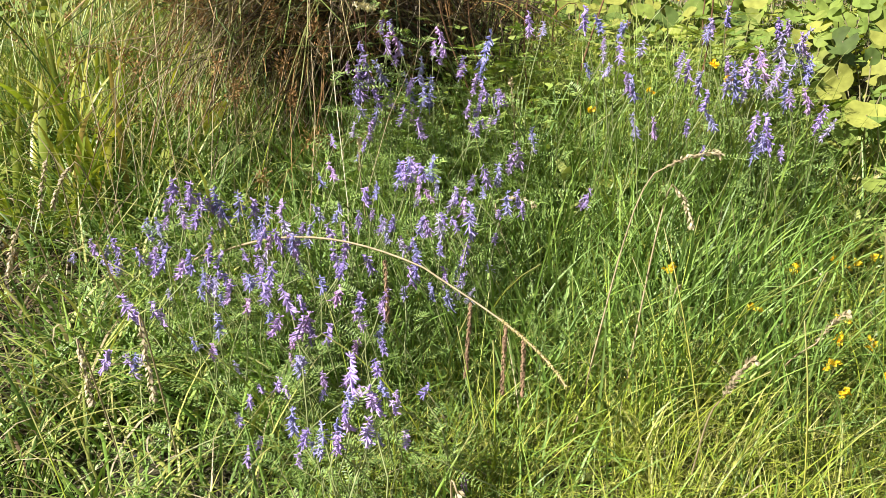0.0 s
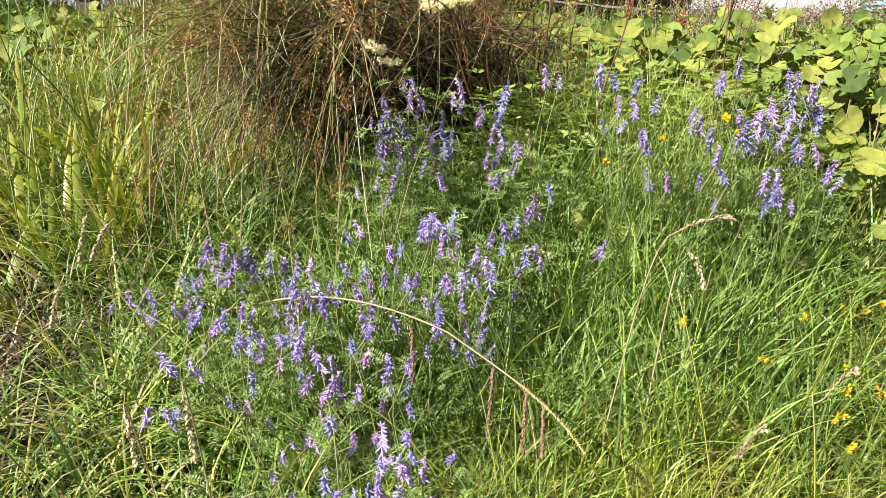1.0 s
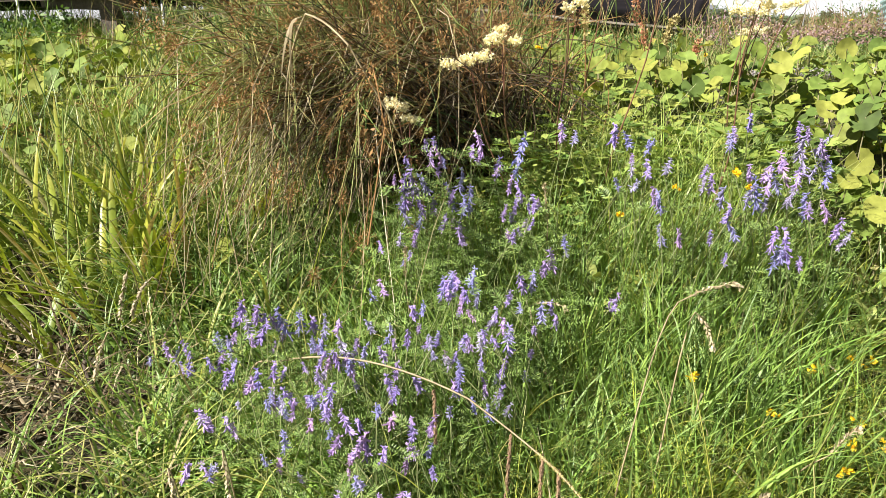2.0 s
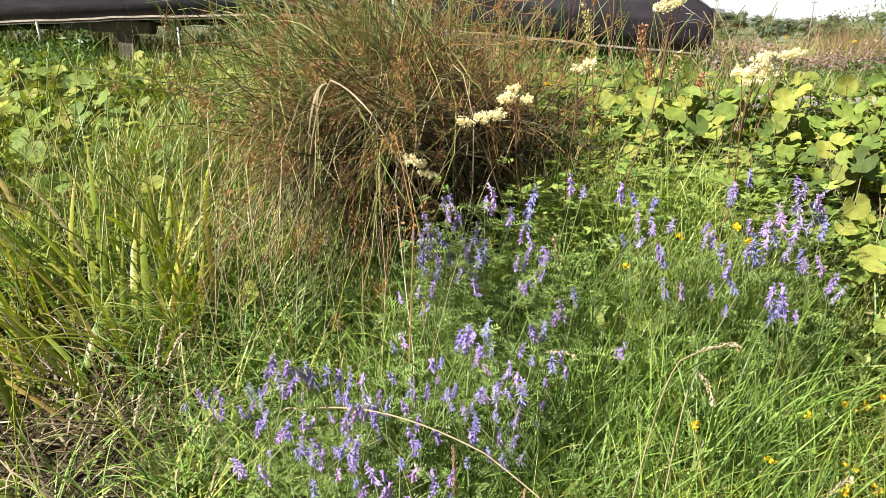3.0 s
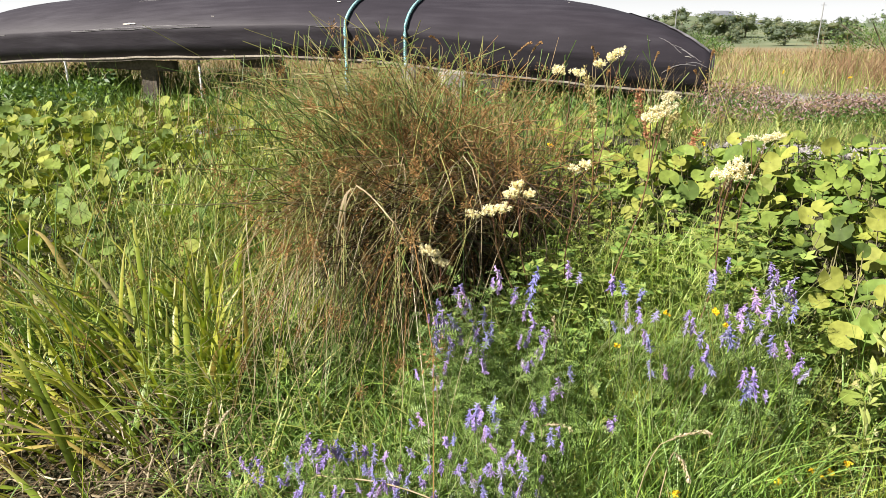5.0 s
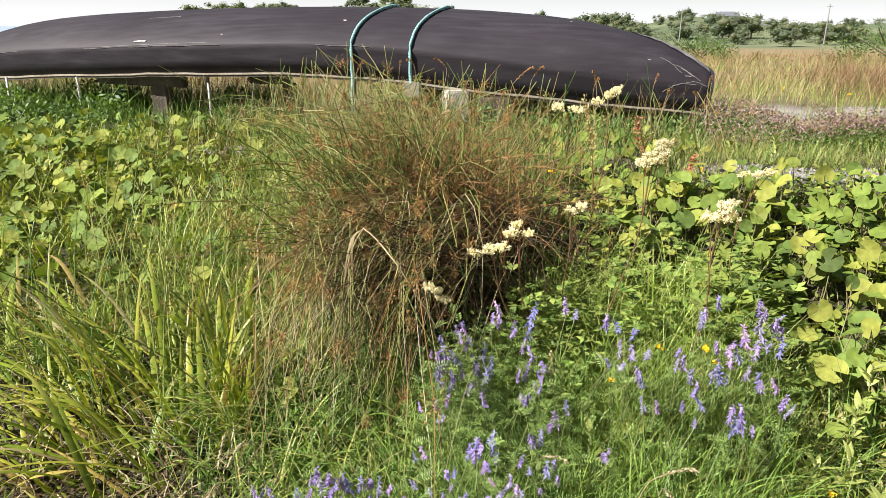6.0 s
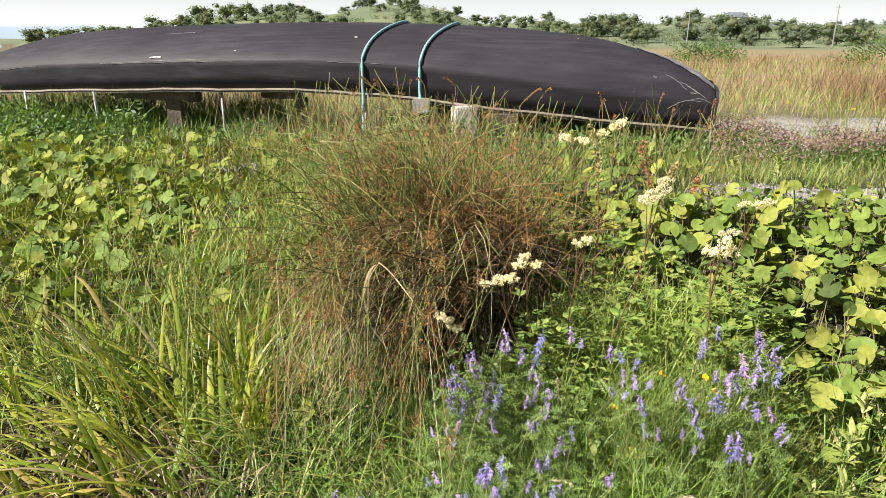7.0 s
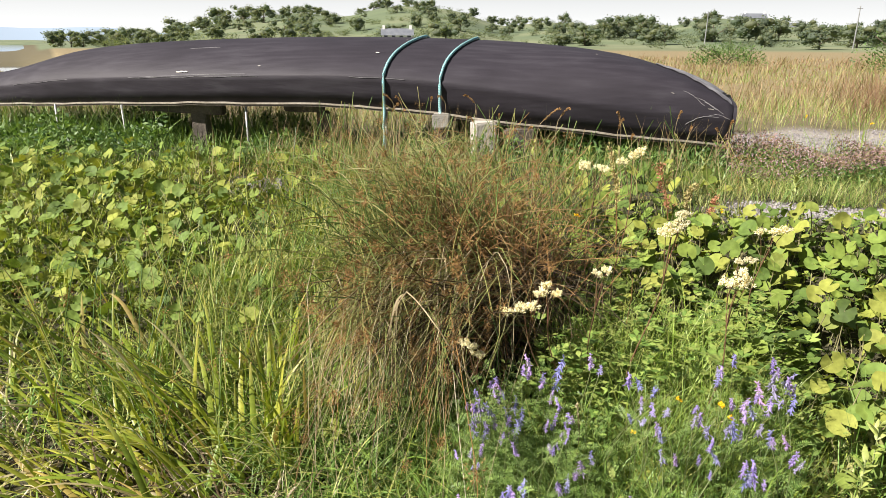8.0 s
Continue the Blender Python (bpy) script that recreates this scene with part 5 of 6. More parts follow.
vetch_patch([(0.64, 1.18, 0.58, 0.044), (0.60, 1.09, 0.55, 0.064), (0.64, 1.15, 0.56, 0.049), (0.74, 1.26, 0.62, 0.067), (0.77, 1.26, 0.63, 0.054), (0.71, 1.23, 0.58, 0.072), (0.75, 1.25, 0.59, 0.060), (0.72, 1.20, 0.56, 0.052), (0.68, 1.18, 0.56, 0.050), (0.67, 1.12, 0.54, 0.042), (0.70, 1.10, 0.53, 0.054), (0.70, 1.08, 0.52, 0.036), (0.78, 1.21, 0.57, 0.053), (0.75, 1.10, 0.52, 0.049), (0.79, 1.25, 0.62, 0.047), (0.75, 1.07, 0.49, 0.048), (0.76, 1.07, 0.47, 0.042)], 0.22)
vetch_patch([(0.56, 1.05, 0.49, 0.051), (0.53, 1.08, 0.55, 0.046), (0.51, 1.09, 0.57, 0.040), (0.49, 1.08, 0.57, 0.034), (0.61, 1.02, 0.48, 0.050), (0.62, 1.02, 0.44, 0.051), (0.64, 1.01, 0.47, 0.067), (0.63, 1.01, 0.45, 0.034), (0.67, 1.02, 0.43, 0.029), (0.51, 1.06, 0.47, 0.028), (0.63, 1.27, 0.67, 0.039), (0.57, 1.20, 0.64, 0.044), (0.59, 1.23, 0.65, 0.032), (0.58, 1.09, 0.55, 0.046)], 0.22)


def build_more_vetch_leaf():
    def zone(x, y):
        mid = np.exp(-(((x + 0.05) / 0.5) ** 2 + ((y - 0.85) / 0.36) ** 2))
        side = np.exp(-(((x - 0.62) / 0.38) ** 2 + ((y - 1.15) / 0.25) ** 2))
        return np.clip(1.2 * np.maximum(mid, side), 0.05, 1) * bank(x, y) * (1 - 0.9 * smooth01(0.8, 0.6, y) * smooth01(0.1, 0.25, x))

    b = clumped(3600, -0.9, 1.3, 0.35, 1.45, 6, 0.05, zone)
    b[:, 2] += R.uniform(0.03, 1.0, len(b)) * (0.06 + 0.2 * smooth01(0.45, 1.0, b[:, 1]))
    a = R.uniform(0, 6.28, len(b))
    w = np.stack([np.cos(a), np.sin(a), R.uniform(-0.2, 0.8, len(b))], 1)
    stuff("vetch_tangle", vetch_leaf_geo(b, w, R.uniform(0.022, 0.042, len(b)) * np.clip(0.35 + 0.65 * b[:, 1], 0.6, 1.0), 7), "vetch_leaf", "tangle of feathery green vetch leaves in the grass", "vetch")
    # leafy shoots and grass under the edge of the tussock
    b = clumped(1500, -0.12, 0.3, 1.14, 1.42, 6, 0.025)
    b[:, 2] += R.uniform(0.1, 1.0, len(b)) * np.repeat(R.uniform(0.6, 1.1, len(b) // 6), 6) * 0.3
    a = R.uniform(0, 6.28, len(b))
    w = np.stack([np.cos(a), np.sin(a), R.uniform(-0.2, 0.7, len(b))], 1)
    stuff("sunlit_shoots", leaflets(b, w, np.array([0, -0.3, 1.0]) + 0.7 * unit(len(b)), R.uniform(0.016, 0.034, len(b)), R.uniform(0.006, 0.012, len(b))), "sweet_leaf", "leafy green shoots at the edge of the tussock", "herb")
    stuff("slender_grass", grass_field(clumped(420, -0.14, 0.3, 1.08, 1.34, 5, 0.03), 0.16, 0.36, 0.0022, 0.0042, (0.0, 0.5), (0.2, 1.2), 6, sway=0.08), "blade_bright", "slender green grass among the vetch", "grass")


build_more_vetch_leaf()


# ---- meadowsweet ----
def build_meadowsweet(x, y, z, lobes, stem_to, label="meadowsweet with frothy cream flower heads on a dark red stem", size=0.028):
    """lobes: offsets of the flower tufts from the head's middle."""
    fx, fy = stem_to
    g = float(height(fx, fy))
    t = tagged(new("meadowsweet"), label, "meadowsweet", "meadowsweet plants")
    t.location = (fx, fy, g)
    loc = np.array(t.location)
    u = np.linspace(0, 1, 10)[:, None]
    foot, top = np.array([fx, fy, g]), np.array([x, y, z - 0.02])
    p = foot * (1 - u) + top * u + np.array([0.02, 0.0, 0.0]) * np.sin(u * 5 + x * 9) * u * (1 - u) * 4
    geo = [tubes(p[None], (0.0028 * (1 - 0.55 * u[:, 0]))[None], 5)]
    for lb in lobes:
        e = np.array([x, y, z]) + np.array(lb)
        q = p[7] * (1 - u) + e * u + np.array([0, 0, 0.012]) * np.sin(u * math.pi)
        geo.append(tubes(q[None], np.full(1, 0.0011), 4))
    v, f, a = join_geo(geo)
    part("stem", mesh_np("stem", v - loc, f, M["red_stem"], a), t, "dark red stem")
    for lb in lobes:
        e = np.array([x, y, z]) + np.array(lb)
        k = 280
        sub = unit(14) * size * np.array([1.0, 0.9, 0.5]) * R.uniform(0.3, 1.0, (14, 1))
        c = np.repeat(sub, 20, 0) + unit(k) * R.uniform(0.1, 1, (k, 1)) ** 0.6 * size * np.repeat(R.uniform(0.16, 0.36, (14, 1)), 20, 0)
        c = np.repeat(c, 2, 0)
        w = unit(len(c))
        v, f, a = leaflets(e + c, w, unit(len(c)), R.uniform(0.003, 0.006, len(c)), R.uniform(0.002, 0.004, len(c)))
        part("flower_tuft", mesh_np("flower_tuft", v - loc, f, M["cream"], a), t, "frothy cream flower tuft")
    n = 12
    k = R.randint(1, 6, n)
    a = R.uniform(0, 6.28, n)
    w = np.stack([np.cos(a), np.sin(a), R.uniform(0.0, 0.4, n)], 1)
    parts = []
    L = R.uniform(0.04, 0.075, n)
    side = np.cross(w, [0, 0, 1.0])
    for s, al in ((0, 1.0), (1, 0.55), (-1, 0.55), (1, 0.25), (-1, 0.25)):
        base = p[k] + w * L[:, None] * (al if s == 0 else al) * 0.6
        parts.append(leaflets(base, w + side * s * 0.9, np.cross(side, w), L * 0.62, L * 0.3))
    v, f, a = join_geo(parts)
    part("foliage", mesh_np("foliage", v - loc, f, M["sweet_leaf"], a), t, "dark green toothed leaves")
    return t


build_meadowsweet(-0.12, 1.19, 0.69, [(0, 0, 0.012), (0.022, 0, -0.012), (-0.018, 0.01, 0.018)], (-0.06, 1.3), size=0.021)
build_meadowsweet(0.03, 1.27, 0.805, [(-0.045, 0, -0.012), (-0.01, 0, -0.008), (0.022, 0, 0.002), (0.045, 0.02, 0.035)], (0.15, 1.42), size=0.026)
build_meadowsweet(0.10, 1.3, 0.84, [(0.02, 0, 0), (-0.01, 0.0, 0.02)], (0.17, 1.48), size=0.018)
build_meadowsweet(0.427, 1.286, 1.05, [(0, 0, 0), (0.022, 0, 0.012), (-0.018, 0, -0.012), (0.03, 0.02, 0.035)], (0.36, 1.5), size=0.026)
build_meadowsweet(0.614, 1.275, 0.90, [(0, 0, 0), (0.03, 0, 0.006), (-0.028, 0, 0.002), (0.012, 0, 0.03)], (0.6, 1.42), size=0.026)
build_meadowsweet(0.253, 1.82, 1.13, [(-0.03, 0, 0), (0.03, 0, -0.008)], (0.28, 1.95), size=0.03)
build_meadowsweet(0.378, 1.8, 1.17, [(0, 0, 0), (0.03, 0, 0.015), (-0.03, 0, -0.02)], (0.37, 1.95), size=0.026)
build_meadowsweet(0.233, 1.294, 0.905, [(0, 0, 0), (0.028, 0, 0.012)], (0.27, 1.5), size=0.018)
build_meadowsweet(0.86, 1.75, 0.93, [(0, 0, 0), (0.04, 0, 0.008), (-0.045, 0, 0.0)], (0.82, 1.85), size=0.022)
build_meadowsweet(0.72, 1.62, 0.86, [(0, 0, 0), (0.035, 0, 0.006)], (0.7, 1.7), size=0.018)


def build_herb_leaves():
    """Leafy undergrowth between the tussock and the coltsfoot."""
    b = clumped(2300, 0.08, 1.0, 1.28, 2.0, 9, 0.035, lambda x, y: smooth01(0.0, 0.25, x) * smooth01(1.25, 1.45, y + 0.1 * np.sin(9 * x)) * smooth01(1.0, 0.75, x - 0.25 * (y - 1.5)))
    n = len(b)
    b[:, 2] += R.uniform(0.1, 1.0, n) * np.repeat(R.uniform(0.5, 1.25, n // 9), 9) * (0.3 - 0.12 * smooth01(1.6, 1.9, b[:, 1]))
    a = R.uniform(0, 6.28, n)
    w = np.stack([np.cos(a), np.sin(a), R.uniform(-0.2, 0.6, n)], 1)
    geo = []
    side = np.cross(w, [0, 0, 1.0])
    L = R.uniform(0.025, 0.055, n)
    for s, al in ((0, 0.8), (1, 0.4), (-1, 0.4)):
        geo.append(leaflets(b + w * (L * al)[:, None] * 0.6, w + side * s, np.cross(side, w) + 0.3 * unit(n), L * 0.8, L * 0.42))
    stuff("herb_leaves", join_geo(geo), "sweet_leaf", "dark green toothed leaves of low herbs", "herb")


build_herb_leaves()


# ---- coltsfoot ----
def colt_mesh(k):
    """A round hoof-shaped leaf with a notch at the stalk and a wavy, toothed edge; 1 m across before scaling."""
    bm = bmesh.new()
    n = 20
    c = bm.verts.new((0, 0, -0.035))
    rings = [[], []]
    ph = R.uniform(0, 6.28)
    for i in range(n + 1):
        a = radians(16 + i * (328 / n))
        r = 0.5 * (1 + 0.03 * math.cos(9 * a + ph) + 0.1 * abs(math.sin(a / 2)) + 0.02 * (-1) ** i)
        for ring, q in zip(rings, (0.58, 1.0)):
            z = 0.11 * q * q - 0.035 + 0.025 * q * math.cos(5 * a + k) + 0.06 * q * q * math.sin(2 * a + ph) - (0.07 if q == 1.0 else 0.0) * (0.5 + 0.5 * math.sin(3 * a + 2 * ph))
            ring.append(bm.verts.new((q * r * math.cos(a), q * r * math.sin(a), z)))
    for i in range(n):
        bm.faces.new((c, rings[0][i], rings[0][i + 1]))
        bm.faces.new((rings[0][i], rings[1][i], rings[1][i + 1], rings[0][i + 1]))
    me = bm_mesh("leaf", bm, M["colt_leaf"], True)
    return me


COLT = [colt_mesh(i) for i in range(5)]
LEAFV = []
for me_c in COLT:
    vv = np.zeros(len(me_c.vertices) * 3)
    me_c.vertices.foreach_get("co", vv)
    LEAFV.append(vv.reshape(-1, 3))


def colt_places(n, inside, up, size, gap, x0, x1, y0, y1):
    """Places for leaves, larger ones first, not on top of one another."""
    got = []
    tries = 0
    while len(got) < n and tries < n * 30:
        tries += 1
        x, y = R.uniform(x0, x1), R.uniform(y0, y1)
        if R.uniform() > inside(x, y):
            continue
        s = R.uniform(*size)
        h = R.uniform(*up)
        if all((x - a) ** 2 + (y - b) ** 2 + (2 * (h - c)) ** 2 > (gap * (s + d)) ** 2 for a, b, c, d in got):
            got.append((x, y, h, s))
    return got


def build_coltsfoot(label, spots):
    xs = np.array([s[:2] for s in spots])
    c = xs.mean(0)
    t = tagged(new("coltsfoot_patch"), label, "coltsfoot", "coltsfoot patches")
    t.location = (c[0], c[1], float(height(c[0], c[1])))
    loc = np.array(t.location)
    stalks = []
    for x, y, h, s in spots:
        g = float(height(x, y))
        tilt = pose(0, 0, 0, R.normal(30, 26), R.normal(-12, 26), 0) @ pose(0, 0, 0, 0, 0, R.uniform(0, 360))
        m = Matrix.Translation((x - loc[0], y - loc[1], g + h - loc[2])) @ tilt @ Matrix.Diagonal((s, s, s, 1))
        part("leaf", COLT[R.randint(0, 5)], t, "", m)
        f = np.array([x + R.normal(0, 0.04), y + R.normal(0, 0.04), g - 0.01])
        u = np.linspace(0, 1, 5)[:, None]
        stalks.append(f * (1 - u) + np.array([x, y, g + h]) * u + np.array([0.015, 0.01, 0]) * np.sin(u * 3))
    for p in stalks:
        v, f, a = tubes(p[None], np.full(1, 0.002), 4)
        part("stalk", mesh_np("stalk", v - loc, f, M["colt_stalk"], a), t)


def colt_right(x, y):
    e = 0.16 * math.sin(5.1 * x + 1) + 0.12 * math.sin(7.7 * y)
    return float(smooth01(2.45 + e * 2, 2.0 + e * 2, x) * smooth01(0.45, 0.85, x + 0.38 * (y - 1.6)) * smooth01(2.85, 2.6, y) * smooth01(1.2, 1.45, y + 0.28 * (x - 0.8)))


def colt_left(x, y):
    e = 0.2 * math.sin(3.1 * y + 1) + 0.14 * math.sin(4.7 * x)
    return float(smooth01(-4.5 + 2 * e, -3.6 + 2 * e, x) * smooth01(-0.85, -1.1, x - 0.1 * (y - 2)) * smooth01(3.6, 3.3, y) * smooth01(1.55, 1.8, y) * (1 - gravel_share(x, y)) * (0.4 + 0.6 * smooth01(-0.25, 0.35, math.sin(2.3 * x + 1.1) + math.sin(3.7 * y + 0.6 * x))))


build_coltsfoot("dense patch of round bright green coltsfoot leaves", colt_places(300, colt_right, (0.08, 0.22), (0.045, 0.082), 0.19, 0.4, 1.8, 1.15, 2.7))
build_coltsfoot("spreading patch of pale green coltsfoot leaves", colt_places(300, colt_left, (0.06, 0.15), (0.045, 0.08), 0.22, -2.9, -0.8, 1.5, 3.3))
build_coltsfoot("few coltsfoot leaves in the shade of the tussock", colt_places(34, lambda x, y: 1.0, (0.05, 0.14), (0.06, 0.1), 0.36, -0.6, 0.5, 1.15, 1.5))
build_coltsfoot("coltsfoot leaves among grass beside the track", colt_places(120, lambda x, y: 1 - float(gravel_share(x, y)), (0.04, 0.14), (0.05, 0.09), 0.3, -0.6, 1.2, 2.1, 3.8))


def build_colt_carpet():
    """The rest of the leaves, farther off."""
    spots = colt_places(1100, lambda x, y: max(colt_left(x, y), colt_right(x, y), 0.5 * float(y > 3.2) * float(x < -0.8)), (0.03, 0.15), (0.04, 0.085), 0.12, -4.6, 2.4, 1.3, 4.0)
    vs, fs, o = [], [], 0
    for x, y, h, s in spots:
        k = R.randint(0, 5)
        m = np.array(pose(0, 0, 0, R.normal(24, 26), R.normal(-8, 26), R.uniform(0, 360)).to_3x3())
        v = (LEAFV[k] * s) @ m.T + np.array([x, y, float(height(x, y)) + h])
        fs += [tuple(i + o for i in p.vertices) for p in COLT[k].polygons]
        vs += [tuple(q) for q in v]
        o += len(v)
    me = bpy.data.meshes.new("colt_carpet")
    me.from_pydata(vs, [], fs)
    me.materials.append(M["colt_leaf_many"])
    for p in me.polygons:
        p.use_smooth = True
    tagged(new("coltsfoot_carpet", me), "low carpet of coltsfoot leaves under the larger ones", "coltsfoot", kind="stuff")


build_colt_carpet()


# ---- pendulous sedge, bent straw, docks, seeding grasses, yellow flowers ----
def bezier(p0, p1, p2, p3, n=20):
    u = np.linspace(0, 1, n)[:, None]
    return (1 - u) ** 3 * np.array(p0) + 3 * (1 - u) ** 2 * u * np.array(p1) + 3 * (1 - u) * u * u * np.array(p2) + u ** 3 * np.array(p3)


def spike_geo(path, r, n, fuzzy=0.0):
    """A catkin: a rod set with small overlapping scales."""
    k = R.uniform(0, len(path) - 1.001, n)
    i = k.astype(int)
    c = path[i] * (1 - (k - i))[:, None] + path[i + 1] * (k - i)[:, None]
    tan = path[i + 1] - path[i]
    tan /= np.linalg.norm(tan, axis=1, keepdims=True)
    o = unit(n)
    o -= tan * np.sum(o * tan, 1)[:, None]
    k = 1 + fuzzy * R.uniform(-0.9, 1.2, n)[:, None]
    size = r * (1 - 0.45 * fuzzy)
    return leaflets(c + o * r * 0.6 * k, o * 0.8 + tan + fuzzy * unit(n), o, np.full(n, size * 2.4), np.full(n, size * 1.3))


def build_sedge():
    t = tagged(new("pendulous_sedge"), "arching sedge stem with brown hanging catkins", "sedge")
    foot = np.array([-0.42, 0.95, float(height(-0.42, 0.95))])
    t.location = tuple(foot)
    a = bezier(foot, (-0.40, 0.92, 0.2), (-0.37, 0.88, 0.27), (-0.31, 0.84, 0.275), 8)
    b = bezier((-0.31, 0.84, 0.275), (-0.18, 0.76, 0.345), (-0.07, 0.68, 0.37), (0.05, 0.64, 0.33), 14)
    c = bezier((0.05, 0.64, 0.33), (0.13, 0.6, 0.29), (0.19, 0.54, 0.28), (0.225, 0.5, 0.235), 12)
    d = np.concatenate([a, b[1:], c[1:]])
    v, f, al = tubes(d[None], np.linspace(0.0022, 0.0011, len(d))[None], 5)
    part("stem", mesh_np("stem", v - foot, f, M["straw"], al), t, "pale straw-coloured stem")
    tip = c[5:]
    v, f, al = spike_geo(tip, 0.0017, 300)
    part("catkin", mesh_np("catkin", v - foot, f, M["pale_seed"], al), t, "pale tip catkin")
    for top, ln, dx in (((-0.003, 0.655, 0.335), 0.085, 0.004), ((0.113, 0.605, 0.296), 0.1, -0.004), ((0.158, 0.585, 0.278), 0.095, -0.002), ((0.18, 0.565, 0.268), 0.075, 0.0)):
        p = np.array(top) + np.linspace(0, 1, 10)[:, None] * np.array([dx, -0.01, -ln])
        geo = [tubes(p[None], np.full(1, 0.0014), 5), spike_geo(p, 0.002, 260)]
        v, f, al = join_geo(geo)
        part("catkin", mesh_np("catkin", v - foot, f, M["catkin"], al), t, "brown hanging catkin")


build_sedge()


def build_bent_straw():
    foot = np.array([-0.42, 1.35, float(height(-0.42, 1.35))])
    t = tagged(new("bent_straw"), "broken pale grass stalk bent over the tussock", "straw")
    t.location = tuple(foot)
    segs = [bezier(foot, (-0.4, 1.25, 0.6), (-0.36, 1.15, 0.8), (-0.292, 1.118, 0.885), 10), bezier((-0.292, 1.118, 0.885), (-0.25, 1.08, 0.875), (-0.22, 1.02, 0.86), (-0.187, 1.0, 0.83), 6), bezier((-0.187, 1.0, 0.83), (-0.17, 1.0, 0.8), (-0.13, 1.02, 0.73), (-0.1, 1.04, 0.66), 6)]
    d = np.concatenate([segs[0], segs[1][1:], segs[2][1:]])
    v, f, al = tubes(d[None], np.linspace(0.0028, 0.0018, len(d))[None], 5)
    part("stalk", mesh_np("stalk", v - foot, f, M["straw"], al), t)
    pp = np.stack([bezier((-0.3, 1.115, 0.88), (-0.32, 1.09, 0.88), (-0.33, 1.08, 0.82), (-0.335, 1.07, 0.76), 8), bezier((-0.31, 1.1, 0.875), (-0.315, 1.08, 0.87), (-0.315, 1.07, 0.82), (-0.31, 1.06, 0.77), 8), bezier((-0.187, 1.0, 0.83), (-0.19, 0.99, 0.81), (-0.2, 0.99, 0.79), (-0.205, 0.985, 0.765), 8)])
    for q, w in zip(pp, (0.008, 0.007, 0.009)):
        v, f, al = ribbons(q[None], np.array([w]))
        part("dead_leaf", mesh_np("dead_leaf", v - foot, f, M["straw"], al), t, "curled dead leaf")


build_bent_straw()


def build_dock(x, y, h, lean, mat, label, n=190):
    g = float(height(x, y))
    t = tagged(new("dock"), label, "dock", "dock plants")
    t.location = (x, y, g)
    p = bezier((0, 0, 0), (0, 0, h * 0.4), (lean * 0.4, 0, h * 0.7), (lean, -0.02, h), 14)
    v, f, a = tubes(p[None], np.linspace(0.004, 0.0015, 14)[None], 5)
    part("stem", mesh_np("stem", v, f, M["rush_brown"], a), t)
    geo = [spike_geo(p[6:] + R.normal(0, 0.006, (8, 3)), 0.011, n, 1.0)]
    for k in range(9):
        q = p[R.randint(5, 12)]
        e = q + np.array([R.normal(0, 0.025), R.normal(0, 0.02), R.uniform(0.02, 0.07)])
        geo.append(spike_geo(np.linspace(q, e, 5), 0.006, n // 9, 1.0))
    v, f, a = join_geo(geo)
    part("seed_spike", mesh_np("seed_spike", v, f, M[mat], a), t)


build_dock(0.68, 2.55, 0.42, -0.07, "rust_seed", "dock with a rust-red seed spike")
build_dock(0.44, 2.5, 0.5, -0.06, "pale_seed", "dock with a pale yellow-brown seed spike")
build_dock(0.73, 2.6, 0.32, 0.06, "pale_seed", "dock with a small pale seed spike", 200)
build_dock(0.9, 2.75, 0.2, 0.02, "rust_seed", "short dock with a rust-red seed spike", 160)


def build_seed_grass(x, y, z, foot, drop, mat="straw", plump=0.003):
    """A tall grass stalk with a nodding seed head: (x, y, z) is where the head begins."""
    g = float(height(*foot))
    f0 = np.array([foot[0], foot[1], g])
    t = tagged(new("seed_grass"), "grass stalk with a nodding pale seed head", "grass stalk", "seeding grass stalks")
    t.location = tuple(f0)
    top = np.array([x, y, z])
    e = top + np.array(drop)
    p = np.concatenate([bezier(f0, f0 + (top - f0) * 0.4 + [0, 0, 0.05], top - (e - top) * 0.6 + [0, 0, 0.01], top, 10), bezier(top, top + (e - top) * 0.4 + [0, 0, 0.015], e + [0, 0, 0.01], e, 8)[1:]])
    v, fc, a = tubes(p[None], np.linspace(0.0015, 0.0008, len(p))[None], 4)
    part("stalk", mesh_np("stalk", v - f0, fc, M["straw"], a), t)
    v, fc, a = spike_geo(p[9:], plump, 90)
    part("seed_head", mesh_np("seed_head", v - f0, fc, M[mat], a), t)


for args in (((0.4, 0.8, 0.44), (0.25, 0.62), (0.08, 0.0, 0.02)), ((0.17, 1.0, 0.34), (0.22, 0.95), (0.06, 0.0, -0.01)), ((0.42, 0.8, 0.41), (0.34, 0.7), (0.03, 0, -0.06)), ((-0.28, 0.52, 0.29), (-0.3, 0.62), (0.01, -0.01, -0.09)), ((-0.36, 0.52, 0.26), (-0.37, 0.6), (0.012, -0.01, -0.07)), ((-0.6, 0.9, 0.42), (-0.62, 1.0), (-0.02, -0.01, -0.09)), ((-0.55, 0.88, 0.41), (-0.5, 0.95), (-0.04, 0.0, -0.07)), ((0.43, 0.55, 0.2), (0.42, 0.6), (0.03, 0.0, 0.05)), ((0.66, 0.78, 0.17), (0.62, 0.85), (0.04, 0, 0.05)), ((0.1, 0.35, 0.2), (0.1, 0.42), (0.02, 0, -0.06)), ((-0.6, 0.8, 0.33), (-0.58, 0.88), (-0.03, 0, -0.08)), ((-0.09, 1.02, 0.38), (-0.08, 1.08), (0.0, 0, 0.06)), ((0.2, 1.18, 0.47), (0.2, 1.2), (-0.01, 0, 0.07))):
    build_seed_grass(*args[0], args[1], args[2])


